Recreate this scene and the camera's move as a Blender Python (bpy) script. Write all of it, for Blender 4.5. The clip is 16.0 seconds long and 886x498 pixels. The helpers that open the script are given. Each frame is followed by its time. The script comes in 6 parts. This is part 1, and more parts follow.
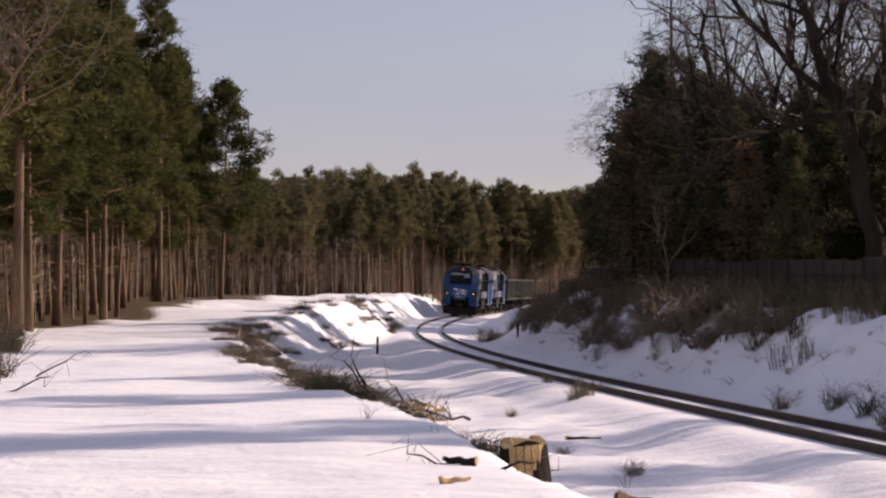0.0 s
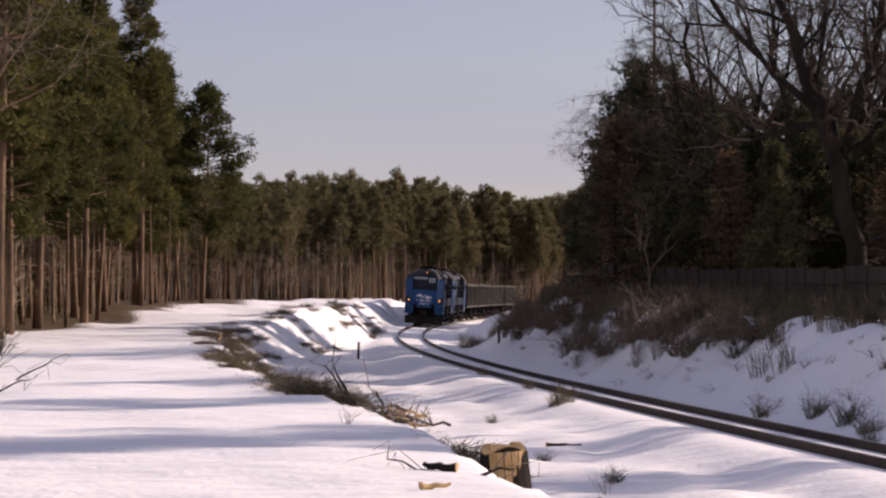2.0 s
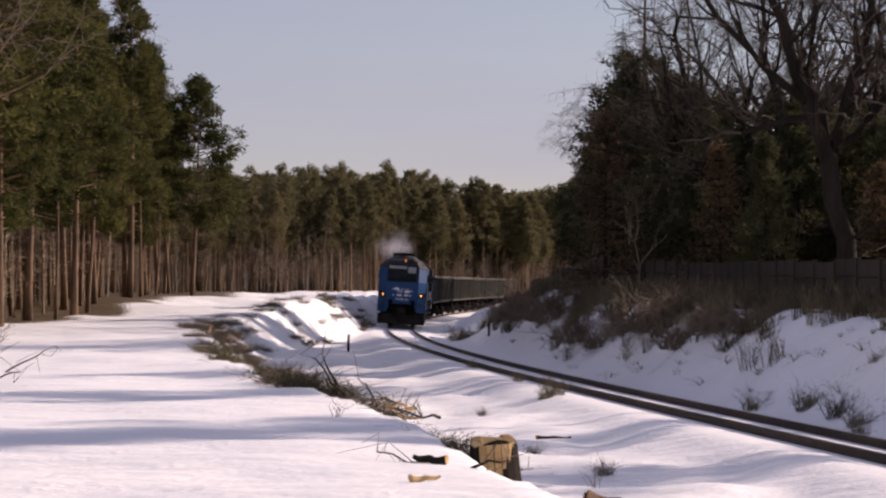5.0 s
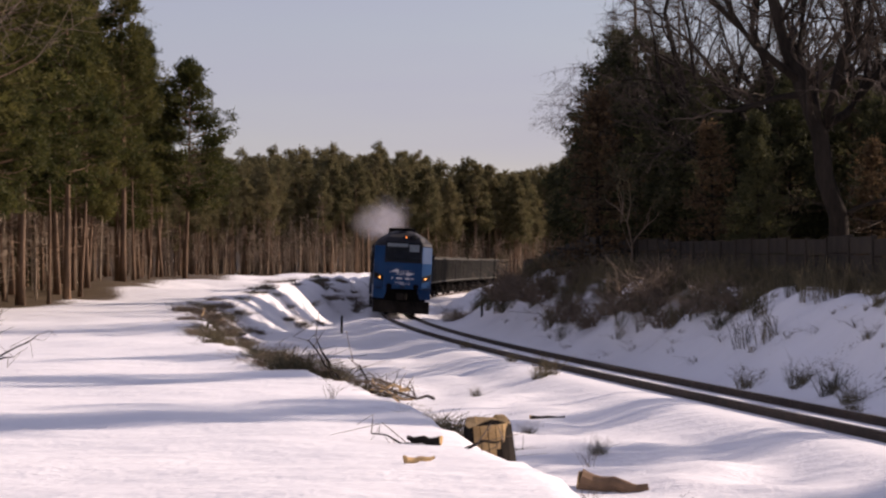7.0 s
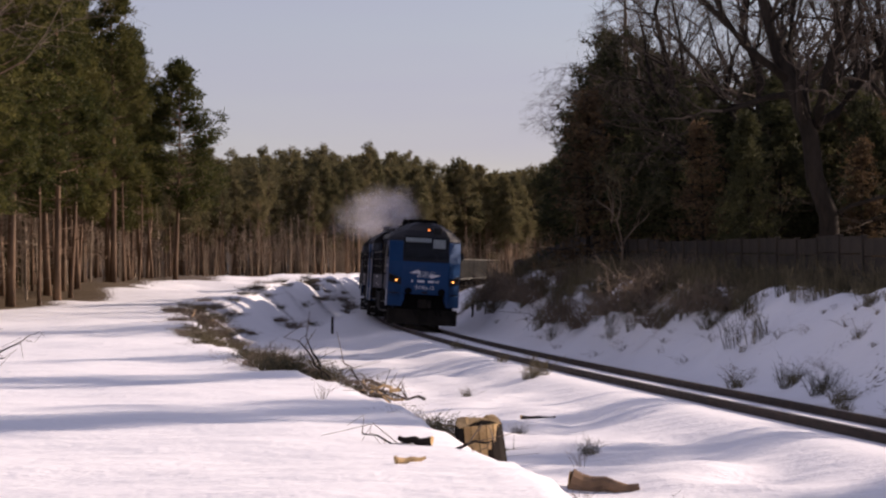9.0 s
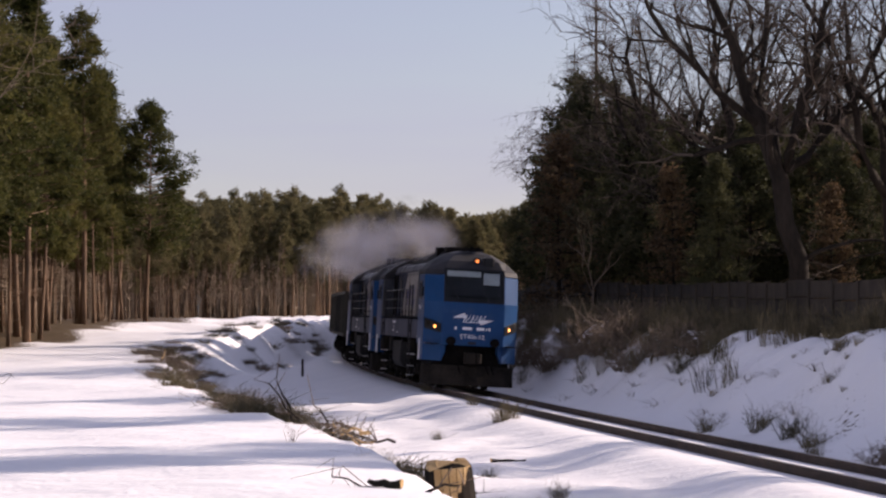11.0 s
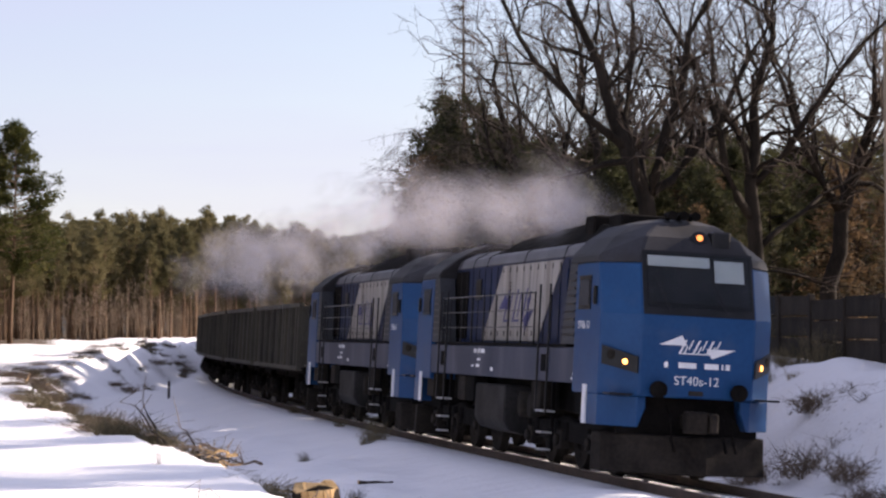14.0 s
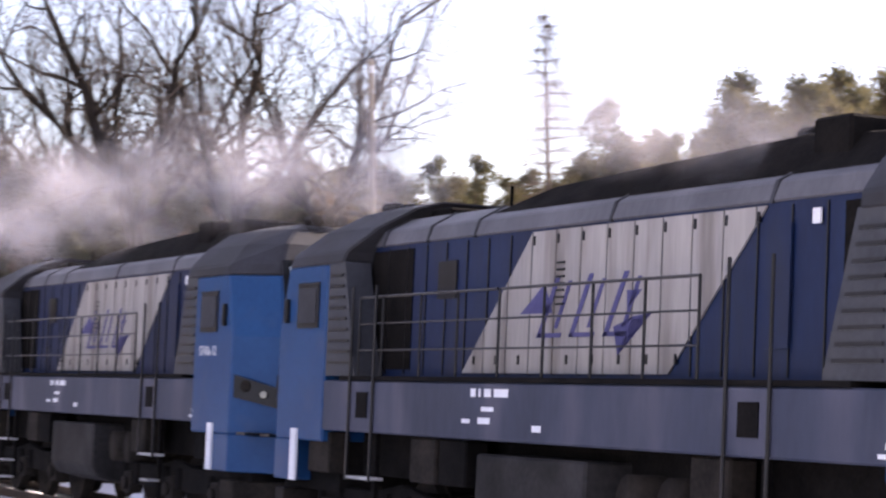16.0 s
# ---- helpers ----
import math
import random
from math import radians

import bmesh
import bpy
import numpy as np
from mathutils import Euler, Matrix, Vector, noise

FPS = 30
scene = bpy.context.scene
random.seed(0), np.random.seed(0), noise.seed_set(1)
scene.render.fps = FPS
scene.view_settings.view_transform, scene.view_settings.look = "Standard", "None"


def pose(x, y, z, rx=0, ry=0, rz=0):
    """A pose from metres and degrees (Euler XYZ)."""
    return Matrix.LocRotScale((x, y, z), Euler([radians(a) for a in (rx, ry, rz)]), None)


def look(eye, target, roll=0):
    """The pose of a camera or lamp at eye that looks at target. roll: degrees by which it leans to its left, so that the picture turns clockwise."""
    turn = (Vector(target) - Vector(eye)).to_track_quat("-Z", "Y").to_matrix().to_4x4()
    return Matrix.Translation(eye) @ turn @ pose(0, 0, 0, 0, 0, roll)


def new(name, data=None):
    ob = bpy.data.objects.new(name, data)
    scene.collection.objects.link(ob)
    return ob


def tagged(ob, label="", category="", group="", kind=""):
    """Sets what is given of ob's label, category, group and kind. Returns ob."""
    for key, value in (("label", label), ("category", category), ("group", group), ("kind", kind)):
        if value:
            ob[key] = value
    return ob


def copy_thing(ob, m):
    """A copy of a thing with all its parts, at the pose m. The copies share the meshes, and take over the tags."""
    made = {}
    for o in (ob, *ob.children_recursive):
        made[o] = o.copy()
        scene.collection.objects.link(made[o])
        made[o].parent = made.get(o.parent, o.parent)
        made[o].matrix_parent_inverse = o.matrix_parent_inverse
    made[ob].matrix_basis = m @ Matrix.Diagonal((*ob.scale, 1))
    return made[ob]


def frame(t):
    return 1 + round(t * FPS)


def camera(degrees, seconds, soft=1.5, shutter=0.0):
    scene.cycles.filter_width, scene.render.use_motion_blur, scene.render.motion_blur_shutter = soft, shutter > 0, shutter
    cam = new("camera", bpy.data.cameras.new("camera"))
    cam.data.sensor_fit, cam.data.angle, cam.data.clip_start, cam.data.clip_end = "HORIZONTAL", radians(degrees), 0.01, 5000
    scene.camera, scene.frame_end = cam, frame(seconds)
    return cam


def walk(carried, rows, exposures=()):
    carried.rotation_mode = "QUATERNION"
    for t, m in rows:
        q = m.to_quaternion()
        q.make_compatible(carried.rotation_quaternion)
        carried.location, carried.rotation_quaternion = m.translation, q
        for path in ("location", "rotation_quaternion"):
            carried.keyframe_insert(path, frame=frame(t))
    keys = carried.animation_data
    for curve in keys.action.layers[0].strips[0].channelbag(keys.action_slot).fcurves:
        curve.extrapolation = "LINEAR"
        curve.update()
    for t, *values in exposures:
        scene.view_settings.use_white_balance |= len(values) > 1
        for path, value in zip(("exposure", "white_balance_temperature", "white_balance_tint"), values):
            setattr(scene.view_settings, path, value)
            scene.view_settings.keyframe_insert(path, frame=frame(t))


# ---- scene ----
# ---- camera and walk ----
cam = camera(20.9, 16.0, soft=2.3, shutter=0.2)
EYE_Z = 2.79


def aim(yaw, pitch, roll):
    return pose(0, 0, EYE_Z, 90 + pitch, 0, yaw) @ pose(0, 0, 0, 0, 0, roll)


PATH = [
    (0.0, 0.000, 0.889, -0.500), (0.5, -0.020, 1.094, -0.484), (1.0, -0.183, 1.074, -0.404), (1.5, -0.403, 1.010, -0.269),
    (2.0, -0.436, 1.024, -0.092), (2.5, -0.510, 1.058, -0.012), (3.0, -0.509, 1.069, -0.118), (5.5, -0.705, 0.791, -0.014),
    (6.0, -0.744, 0.697, -0.223), (6.5, -0.811, 0.449, -0.329), (7.0, -0.849, 0.391, -0.553), (7.5, -0.768, 0.268, -0.682),
    (8.0, -0.892, 0.243, -0.772), (8.5, -0.949, 0.187, -0.738), (9.0, -1.077, 0.397, -0.666), (11.5, -2.042, 1.532, -0.511),
    (12.0, -2.292, 1.572, -0.568), (12.5, -2.445, 1.573, -0.453), (13.0, -2.777, 1.632, -0.389), (13.5, -3.331, 1.706, -0.468),
    (14.0, -4.949, 1.899, -0.494), (14.5, -6.651, 2.177, -0.380), (15.0, -8.913, 2.414, -0.314), (15.5, -11.249, 2.398, -0.407),
    (15.7, -13.009, 2.358, -0.490), (16.0, -17.142, 2.431, -0.780),
]
walk(cam, [(t, aim(y, p, r)) for t, y, p, r in PATH],
     exposures=[(0.0, 0.02, 7350, 26), (9.0, 0.07, 7300, 26), (12.5, 0.48, 7050, 22), (13.5, 0.70, 7100, 21), (14.0, 0.84, 7200, 20), (14.5, 1.04, 7300, 20), (15.0, 1.24, 7250, 21), (15.5, 1.4, 7150, 23), (16.0, 1.57, 7100, 25)])

# ---- sky and sun ----
SUN_AZ, SUN_EL = radians(66), radians(26)
world = bpy.data.worlds.new("winter_sky")
scene.world = world
world.use_nodes = True
wn = world.node_tree.nodes
sky = wn.new("ShaderNodeTexSky")
sky.sky_type = "NISHITA"
sky.sun_disc = False
sky.sun_elevation, sky.sun_rotation = SUN_EL, SUN_AZ
sky.air_density, sky.dust_density, sky.ozone_density = 1.0, 0.35, 2.0
wn["Background"].inputs["Strength"].default_value = 0.098
# thin high haze with faint streaks of cloud over the clear sky
wl = world.node_tree.links
way, lie, streak, amount, veil = [wn.new(k) for k in ("ShaderNodeTexCoord", "ShaderNodeMapping", "ShaderNodeTexNoise", "ShaderNodeMapRange", "ShaderNodeMix")]
lie.inputs["Scale"].default_value = (2.2, 2.2, 16.0)
streak.inputs["Scale"].default_value, streak.inputs["Detail"].default_value = 1.3, 5
amount.inputs["From Min"].default_value, amount.inputs["From Max"].default_value = 0.35, 0.75
amount.inputs["To Min"].default_value, amount.inputs["To Max"].default_value = 0.40, 0.76
veil.data_type = "RGBA"
veil.inputs["B"].default_value = (3.75, 4.15, 5.9, 1)
wl.new(way.outputs["Generated"], lie.inputs["Vector"])
wl.new(lie.outputs[0], streak.inputs["Vector"])
wl.new(streak.outputs["Fac"], amount.inputs["Value"])
wl.new(amount.outputs["Result"], veil.inputs["Factor"])
wl.new(sky.outputs[0], veil.inputs["A"])
wl.new(veil.outputs["Result"], wn["Background"].inputs["Color"])
sun = new("sun", bpy.data.lights.new("sun", "SUN"))
sun.data.energy, sun.data.angle, sun.data.color = 5.4, radians(0.6), (1.0, 0.93, 0.84)
sun.matrix_world = look((math.sin(SUN_AZ) * 60, math.cos(SUN_AZ) * 60, math.tan(SUN_EL) * 60), (0, 0, 0))


# ---- materials ----
def nodes_of(name):
    m = bpy.data.materials.new(name)
    m.use_nodes = True
    return m, m.node_tree.nodes, m.node_tree.links


def surface(name, a, b, rough=0.8, metal=0.0, scale=4.0, fine=40.0, bump=0.2, space="Object", stretch=(1, 1, 1), island=0.0, dirt=None, spec=0.3, grime_scale=1.2, grime_at=0.62):
    """A two-tone procedural surface: broad mottling, fine grain, bump, an optional dirt layer."""
    m, n, l = nodes_of(name)
    bs = n["Principled BSDF"]
    co = n.new("ShaderNodeTexCoord")
    mp = n.new("ShaderNodeMapping")
    mp.inputs["Scale"].default_value = stretch
    if space == "World":
        geo = n.new("ShaderNodeNewGeometry")
        l.new(geo.outputs["Position"], mp.inputs["Vector"])
    else:
        l.new(co.outputs["Object"], mp.inputs["Vector"])
    n1, n2 = n.new("ShaderNodeTexNoise"), n.new("ShaderNodeTexNoise")
    n1.inputs["Scale"].default_value, n2.inputs["Scale"].default_value = scale, fine
    n1.inputs["Detail"].default_value, n2.inputs["Detail"].default_value = 5, 3
    for k in (n1, n2):
        l.new(mp.outputs[0], k.inputs["Vector"])
    add = n.new("ShaderNodeMath")
    add.operation = "ADD"
    half = n.new("ShaderNodeMath")
    half.operation, half.inputs[1].default_value = "MULTIPLY", 0.45
    l.new(n2.outputs["Fac"], half.inputs[0])
    l.new(n1.outputs["Fac"], add.inputs[0])
    l.new(half.outputs[0], add.inputs[1])
    last = add
    if island:
        geo2 = n.new("ShaderNodeNewGeometry")
        oi = n.new("ShaderNodeObjectInfo")
        for out in (geo2.outputs["Random Per Island"], oi.outputs["Random"]):
            k, j = n.new("ShaderNodeMath"), n.new("ShaderNodeMath")
            k.operation, k.inputs[1].default_value = "MULTIPLY_ADD", island
            k.inputs[2].default_value = -island / 2
            j.operation = "ADD"
            l.new(out, k.inputs[0])
            l.new(last.outputs[0], j.inputs[0])
            l.new(k.outputs[0], j.inputs[1])
            last = j
    ramp = n.new("ShaderNodeMapRange")
    ramp.inputs["From Min"].default_value, ramp.inputs["From Max"].default_value = 0.45, 1.0
    l.new(last.outputs[0], ramp.inputs["Value"])
    mix = n.new("ShaderNodeMix")
    mix.data_type = "RGBA"
    mix.inputs["A"].default_value, mix.inputs["B"].default_value = (*a, 1), (*b, 1)
    l.new(ramp.outputs["Result"], mix.inputs["Factor"])
    out = mix.outputs["Result"]
    if dirt:
        n3 = n.new("ShaderNodeTexNoise")
        n3.inputs["Scale"].default_value, n3.inputs["Detail"].default_value = grime_scale, 8
        l.new(mp.outputs[0], n3.inputs["Vector"])
        r3 = n.new("ShaderNodeMapRange")
        r3.inputs["From Min"].default_value, r3.inputs["From Max"].default_value = grime_at - 0.12, grime_at + 0.12
        r3.inputs["To Max"].default_value = 0.85
        l.new(n3.outputs["Fac"], r3.inputs["Value"])
        mix2 = n.new("ShaderNodeMix")
        mix2.data_type = "RGBA"
        mix2.inputs["B"].default_value = (*dirt, 1)
        l.new(out, mix2.inputs["A"])
        l.new(r3.outputs["Result"], mix2.inputs["Factor"])
        out = mix2.outputs["Result"]
    l.new(out, bs.inputs["Base Color"])
    bs.inputs["Roughness"].default_value, bs.inputs["Metallic"].default_value = rough, metal
    bs.inputs["Specular IOR Level"].default_value = spec
    if bump:
        bp = n.new("ShaderNodeBump")
        bp.inputs["Strength"].default_value, bp.inputs["Distance"].default_value = bump, 0.03
        l.new(last.outputs[0], bp.inputs["Height"])
        l.new(bp.outputs[0], bs.inputs["Normal"])
    return m


def glowing(name, colour, strength):
    m, n, l = nodes_of(name)
    n["Principled BSDF"].inputs["Emission Color"].default_value = (*colour, 1)
    n["Principled BSDF"].inputs["Emission Strength"].default_value = strength
    n["Principled BSDF"].inputs["Base Color"].default_value = (0.5, 0.3, 0.12, 1)
    return m


def leafy(name, a, b):
    """Needles or leaves: two tones per island, some light passing through."""
    m = surface(name, a, b, 0.75, scale=0.5, fine=3.0, bump=0, island=0.35, spec=0.15)
    n, l = m.node_tree.nodes, m.node_tree.links
    tr, mx = n.new("ShaderNodeBsdfTranslucent"), n.new("ShaderNodeMixShader")
    bs, out = n["Principled BSDF"], n["Material Output"]
    src = bs.inputs["Base Color"].links[0].from_socket
    l.new(src, tr.inputs["Color"])
    mx.inputs["Fac"].default_value = 0.4
    l.new(bs.outputs[0], mx.inputs[1])
    l.new(tr.outputs[0], mx.inputs[2])
    l.new(mx.outputs[0], out.inputs["Surface"])
    return m


M = {
    "bark_pine": surface("bark_pine", (0.075, 0.050, 0.034), (0.27, 0.165, 0.098), 0.9, scale=1.2, fine=9, bump=0.6, stretch=(1, 1, 0.35)),
    "bark_dark": surface("bark_dark", (0.012, 0.010, 0.008), (0.042, 0.033, 0.026), 0.95, spec=0.1, scale=1.5, fine=12, bump=0.7, stretch=(1, 1, 0.3)),
    "twig": surface("twig", (0.085, 0.062, 0.045), (0.21, 0.155, 0.11), 0.9, scale=2, fine=15, bump=0, island=0.2),
    "needles": leafy("needles", (0.038, 0.046, 0.013), (0.135, 0.122, 0.038)),
    # darker needles: the shade on backlit trees and undergrowth put into the colour
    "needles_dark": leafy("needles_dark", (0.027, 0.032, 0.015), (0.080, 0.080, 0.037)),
    # paler needles: light and haze of the far woods put into the colour
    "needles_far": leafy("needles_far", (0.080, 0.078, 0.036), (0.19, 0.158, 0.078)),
    "oak_twig": surface("oak_twig", (0.045, 0.034, 0.026), (0.125, 0.092, 0.068), 0.9, scale=2, fine=15, bump=0, island=0.2),
    "stem_brown": surface("stem_brown", (0.15, 0.112, 0.080), (0.36, 0.275, 0.195), 0.9, scale=2, fine=15, bump=0, island=0.3),
    "dry_leaves": leafy("dry_leaves", (0.06, 0.04, 0.022), (0.17, 0.11, 0.06)),
    "dry_grass": surface("dry_grass", (0.10, 0.075, 0.04), (0.30, 0.23, 0.12), 0.9, scale=3, fine=20, bump=0, island=0.5),
    "brush": surface("brush", (0.05, 0.045, 0.025), (0.17, 0.135, 0.075), 0.9, scale=3, fine=20, bump=0, island=0.5),
    "cut_wood": surface("cut_wood", (0.42, 0.25, 0.10), (0.66, 0.45, 0.22), 0.85, scale=5, fine=40, bump=0.4, dirt=(0.14, 0.085, 0.045), grime_scale=6, grime_at=0.68),
    "steel_rail": surface("steel_rail", (0.025, 0.018, 0.014), (0.08, 0.052, 0.038), 0.7, 0.2, scale=3, fine=30, bump=0.3, space="World"),
    "steel_bright": surface("steel_bright", (0.30, 0.29, 0.28), (0.5, 0.48, 0.46), 0.3, 1.0, scale=3, fine=30, bump=0.05, space="World"),
    "fence_wood": surface("fence_wood", (0.018, 0.014, 0.010), (0.052, 0.040, 0.029), 0.9, scale=1.5, fine=14, bump=0.4, stretch=(3, 3, 0.5), island=0.35),
    "pole_wood": surface("pole_wood", (0.16, 0.13, 0.10), (0.34, 0.28, 0.21), 0.85, scale=1.5, fine=14, bump=0.4, stretch=(3, 3, 0.3)),
    "plaster": surface("plaster", (0.16, 0.12, 0.09), (0.28, 0.22, 0.17), 0.9, scale=1.5, fine=20, bump=0.2, dirt=(0.09, 0.07, 0.05)),
    "brick_red": surface("brick_red", (0.22, 0.06, 0.04), (0.35, 0.12, 0.08), 0.9, scale=4, fine=30, bump=0.3),
    "snow_cap": surface("snow_cap", (0.80, 0.81, 0.84), (0.90, 0.90, 0.91), 0.6, scale=4, fine=30, bump=0.4),
    # blue-grey tone stands for distance haze over the ridge
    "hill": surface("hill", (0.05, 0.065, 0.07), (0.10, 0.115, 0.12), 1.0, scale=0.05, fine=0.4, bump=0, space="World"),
}


def snow_material():
    """Wind-crusted snow; needle litter and earth where the mesh says so."""
    m, n, l = nodes_of("snow_ground")
    bs = n["Principled BSDF"]
    geo = n.new("ShaderNodeNewGeometry")
    col = n.new("ShaderNodeAttribute")
    col.attribute_name = "litter"

    def noise_at(scale, detail, stretch=None):
        k = n.new("ShaderNodeTexNoise")
        k.inputs["Scale"].default_value, k.inputs["Detail"].default_value = scale, detail
        if stretch:
            mp = n.new("ShaderNodeMapping")
            mp.inputs["Scale"].default_value = stretch
            mp.inputs["Rotation"].default_value = (0, 0, radians(-40))
            l.new(geo.outputs["Position"], mp.inputs["Vector"])
            l.new(mp.outputs[0], k.inputs["Vector"])
        else:
            l.new(geo.outputs["Position"], k.inputs["Vector"])
        return k.outputs["Fac"]

    broad, fine, drift = noise_at(0.35, 5), noise_at(9.0, 6), noise_at(1.6, 4, (0.6, 1.15, 1))
    tone = n.new("ShaderNodeMix")
    tone.data_type = "RGBA"
    tone.inputs["A"].default_value, tone.inputs["B"].default_value = (0.78, 0.775, 0.79, 1), (0.90, 0.885, 0.88, 1)
    l.new(broad, tone.inputs["Factor"])
    earth = n.new("ShaderNodeMix")
    earth.data_type = "RGBA"
    earth.inputs["A"].default_value, earth.inputs["B"].default_value = (0.05, 0.036, 0.022, 1), (0.15, 0.105, 0.06, 1)
    l.new(fine, earth.inputs["Factor"])
    sm = n.new("ShaderNodeMath")
    sm.operation = "MULTIPLY_ADD"
    sm.inputs[1].default_value, sm.inputs[2].default_value = 1.2, -0.6
    l.new(fine, sm.inputs[0])
    ad = n.new("ShaderNodeMath")
    ad.operation = "ADD"
    l.new(sm.outputs[0], ad.inputs[0])
    l.new(col.outputs["Fac"], ad.inputs[1])
    rg = n.new("ShaderNodeMapRange")
    rg.inputs["From Min"].default_value, rg.inputs["From Max"].default_value = 0.42, 0.58
    l.new(ad.outputs[0], rg.inputs["Value"])
    mix = n.new("ShaderNodeMix")
    mix.data_type = "RGBA"
    l.new(rg.outputs["Result"], mix.inputs["Factor"])
    l.new(tone.outputs["Result"], mix.inputs["A"])
    l.new(earth.outputs["Result"], mix.inputs["B"])
    l.new(mix.outputs["Result"], bs.inputs["Base Color"])
    bs.inputs["Roughness"].default_value = 0.65
    bs.inputs["Specular IOR Level"].default_value = 0.25
    b1, b2 = n.new("ShaderNodeBump"), n.new("ShaderNodeBump")
    b1.inputs["Strength"].default_value, b1.inputs["Distance"].default_value = 0.7, 0.14
    b2.inputs["Strength"].default_value, b2.inputs["Distance"].default_value = 0.5, 0.04
    l.new(drift, b1.inputs["Height"])
    l.new(fine, b2.inputs["Height"])
    l.new(b1.outputs[0], b2.inputs["Normal"])
    l.new(b2.outputs[0], bs.inputs["Normal"])
    return m


M["snow"] = snow_material()


# ---- mesh helpers ----
class Shape:
    """Collects points and faces for one mesh."""

    def __init__(self):
        self.v, self.f = [], []

    def add(self, pts, faces):
        k = len(self.v)
        self.v += [tuple(p) for p in pts]
        self.f += [tuple(i + k for i in f) for f in faces]

    def box(self, x0, x1, y0, y1, z0, z1):
        self.add([(x, y, z) for x in (x0, x1) for y in (y0, y1) for z in (z0, z1)],
                 [(0, 1, 3, 2), (4, 6, 7, 5), (0, 4, 5, 1), (2, 3, 7, 6), (0, 2, 6, 4), (1, 5, 7, 3)])

    def tube(self, pts, radii, n=6, cap=True):
        """A tapered tube along a line of points."""
        rings = []
        for i, p in enumerate(pts):
            p = Vector(p)
            d = (Vector(pts[min(i + 1, len(pts) - 1)]) - Vector(pts[max(i - 1, 0)])).normalized()
            a = d.orthogonal().normalized() if abs(d.z) < 0.9 else d.cross(Vector((0, 1, 0))).normalized()
            b = d.cross(a)
            rings.append([p + (a * math.cos(j * math.tau / n) + b * math.sin(j * math.tau / n)) * radii[i] for j in range(n)])
        faces = []
        for i in range(len(pts) - 1):
            for j in range(n):
                faces.append((i * n + j, i * n + (j + 1) % n, (i + 1) * n + (j + 1) % n, (i + 1) * n + j))
        if cap:
            faces.append(tuple(range(n))[::-1])
            faces.append(tuple(range((len(pts) - 1) * n, len(pts) * n)))
        self.add([q for r in rings for q in r], faces)

    def prism(self, outline, y0, y1):
        """An outline of (x, z) points, pushed from y0 to y1."""
        n = len(outline)
        self.add([(x, y0, z) for x, z in outline] + [(x, y1, z) for x, z in outline],
                 [tuple(range(n)), tuple(range(2 * n - 1, n - 1, -1))] + [(i, i + n, (i + 1) % n + n, (i + 1) % n) for i in range(n)])

    def loft(self, rings, closed=True):
        n = len(rings[0])
        faces = [(i * n + j, i * n + (j + 1) % n, (i + 1) * n + (j + 1) % n, (i + 1) * n + j) for i in range(len(rings) - 1) for j in range(n)]
        if closed:
            faces += [tuple(range(n))[::-1], tuple(range((len(rings) - 1) * n, len(rings) * n))]
        self.add([p for r in rings for p in r], faces)

    def mesh(self, name, material, smooth=False, bevel=0.0):
        me = bpy.data.meshes.new(name)
        me.from_pydata(self.v, [], self.f)
        if bevel:
            bm = bmesh.new()
            bm.from_mesh(me)
            bmesh.ops.recalc_face_normals(bm, faces=bm.faces)
            bmesh.ops.bevel(bm, geom=[e for e in bm.edges if e.is_manifold and e.calc_face_angle(0) > 0.5], offset=bevel, segments=1, affect="EDGES", clamp_overlap=True)
            bm.to_mesh(me)
            bm.free()
        else:
            bm = bmesh.new()
            bm.from_mesh(me)
            bmesh.ops.recalc_face_normals(bm, faces=bm.faces)
            bm.to_mesh(me)
            bm.free()
        me.materials.append(material)
        if smooth:
            me.polygons.foreach_set("use_smooth", [True] * len(me.polygons))
        return me


def raw_mesh(name, v, f, material):
    """A mesh from arrays of points and triangles, as they are."""
    me = bpy.data.meshes.new(name)
    me.from_pydata(v.tolist() if hasattr(v, "tolist") else v, [], f.tolist() if hasattr(f, "tolist") else f)
    me.materials.append(material)
    return me


def part(name, shape, material, parent, label="", smooth=False, bevel=0.0, at=None):
    data = shape if isinstance(shape, bpy.types.Mesh) else shape.mesh(name, material, smooth, bevel)
    ob = new(name, data)
    ob.parent = parent
    if at is not None:
        ob.matrix_basis = at
    if label:
        ob["label"] = label
    return ob


# ---- the line of the track ----
TRACK = []


def lay_track():
    x, y, th, s = 8.566, 33.5, -0.1271, 0.0
    pts = [(s, x, y, th)]
    while s < 480:
        k = float(np.interp(s + 0.5, [0, 42, 84, 168, 480], [-0.00003, 0.00106, 0.00139, 0.00129, 0.00129]))
        x, y, th, s = x + math.sin(th + k / 2), y + math.cos(th + k / 2), th + k, s + 1
        pts.append((s, x, y, th))
    back = [(-d, 8.566 + math.sin(0.1271) * d, 33.5 - math.cos(0.1271) * d, -0.1271) for d in range(90, 0, -1)]
    TRACK.extend(back + pts)


lay_track()
TR = np.array(TRACK)


def along(s):
    """x, y and heading (from +y towards +x) of the track s metres from its mark."""
    return [float(np.interp(s, TR[:, 0], TR[:, k])) for k in (1, 2, 3)]


def beside(s, u, z=0.0):
    x, y, th = along(s)
    return (x + math.cos(th) * u, y - math.sin(th) * u, z)


CANT = 0.063  # the outer rail of the curve lies higher


def bed_z(u):
    """Height of the canted track bed, u metres to the right of its middle."""
    return 0.02 - CANT * max(-1.7, min(1.7, u))


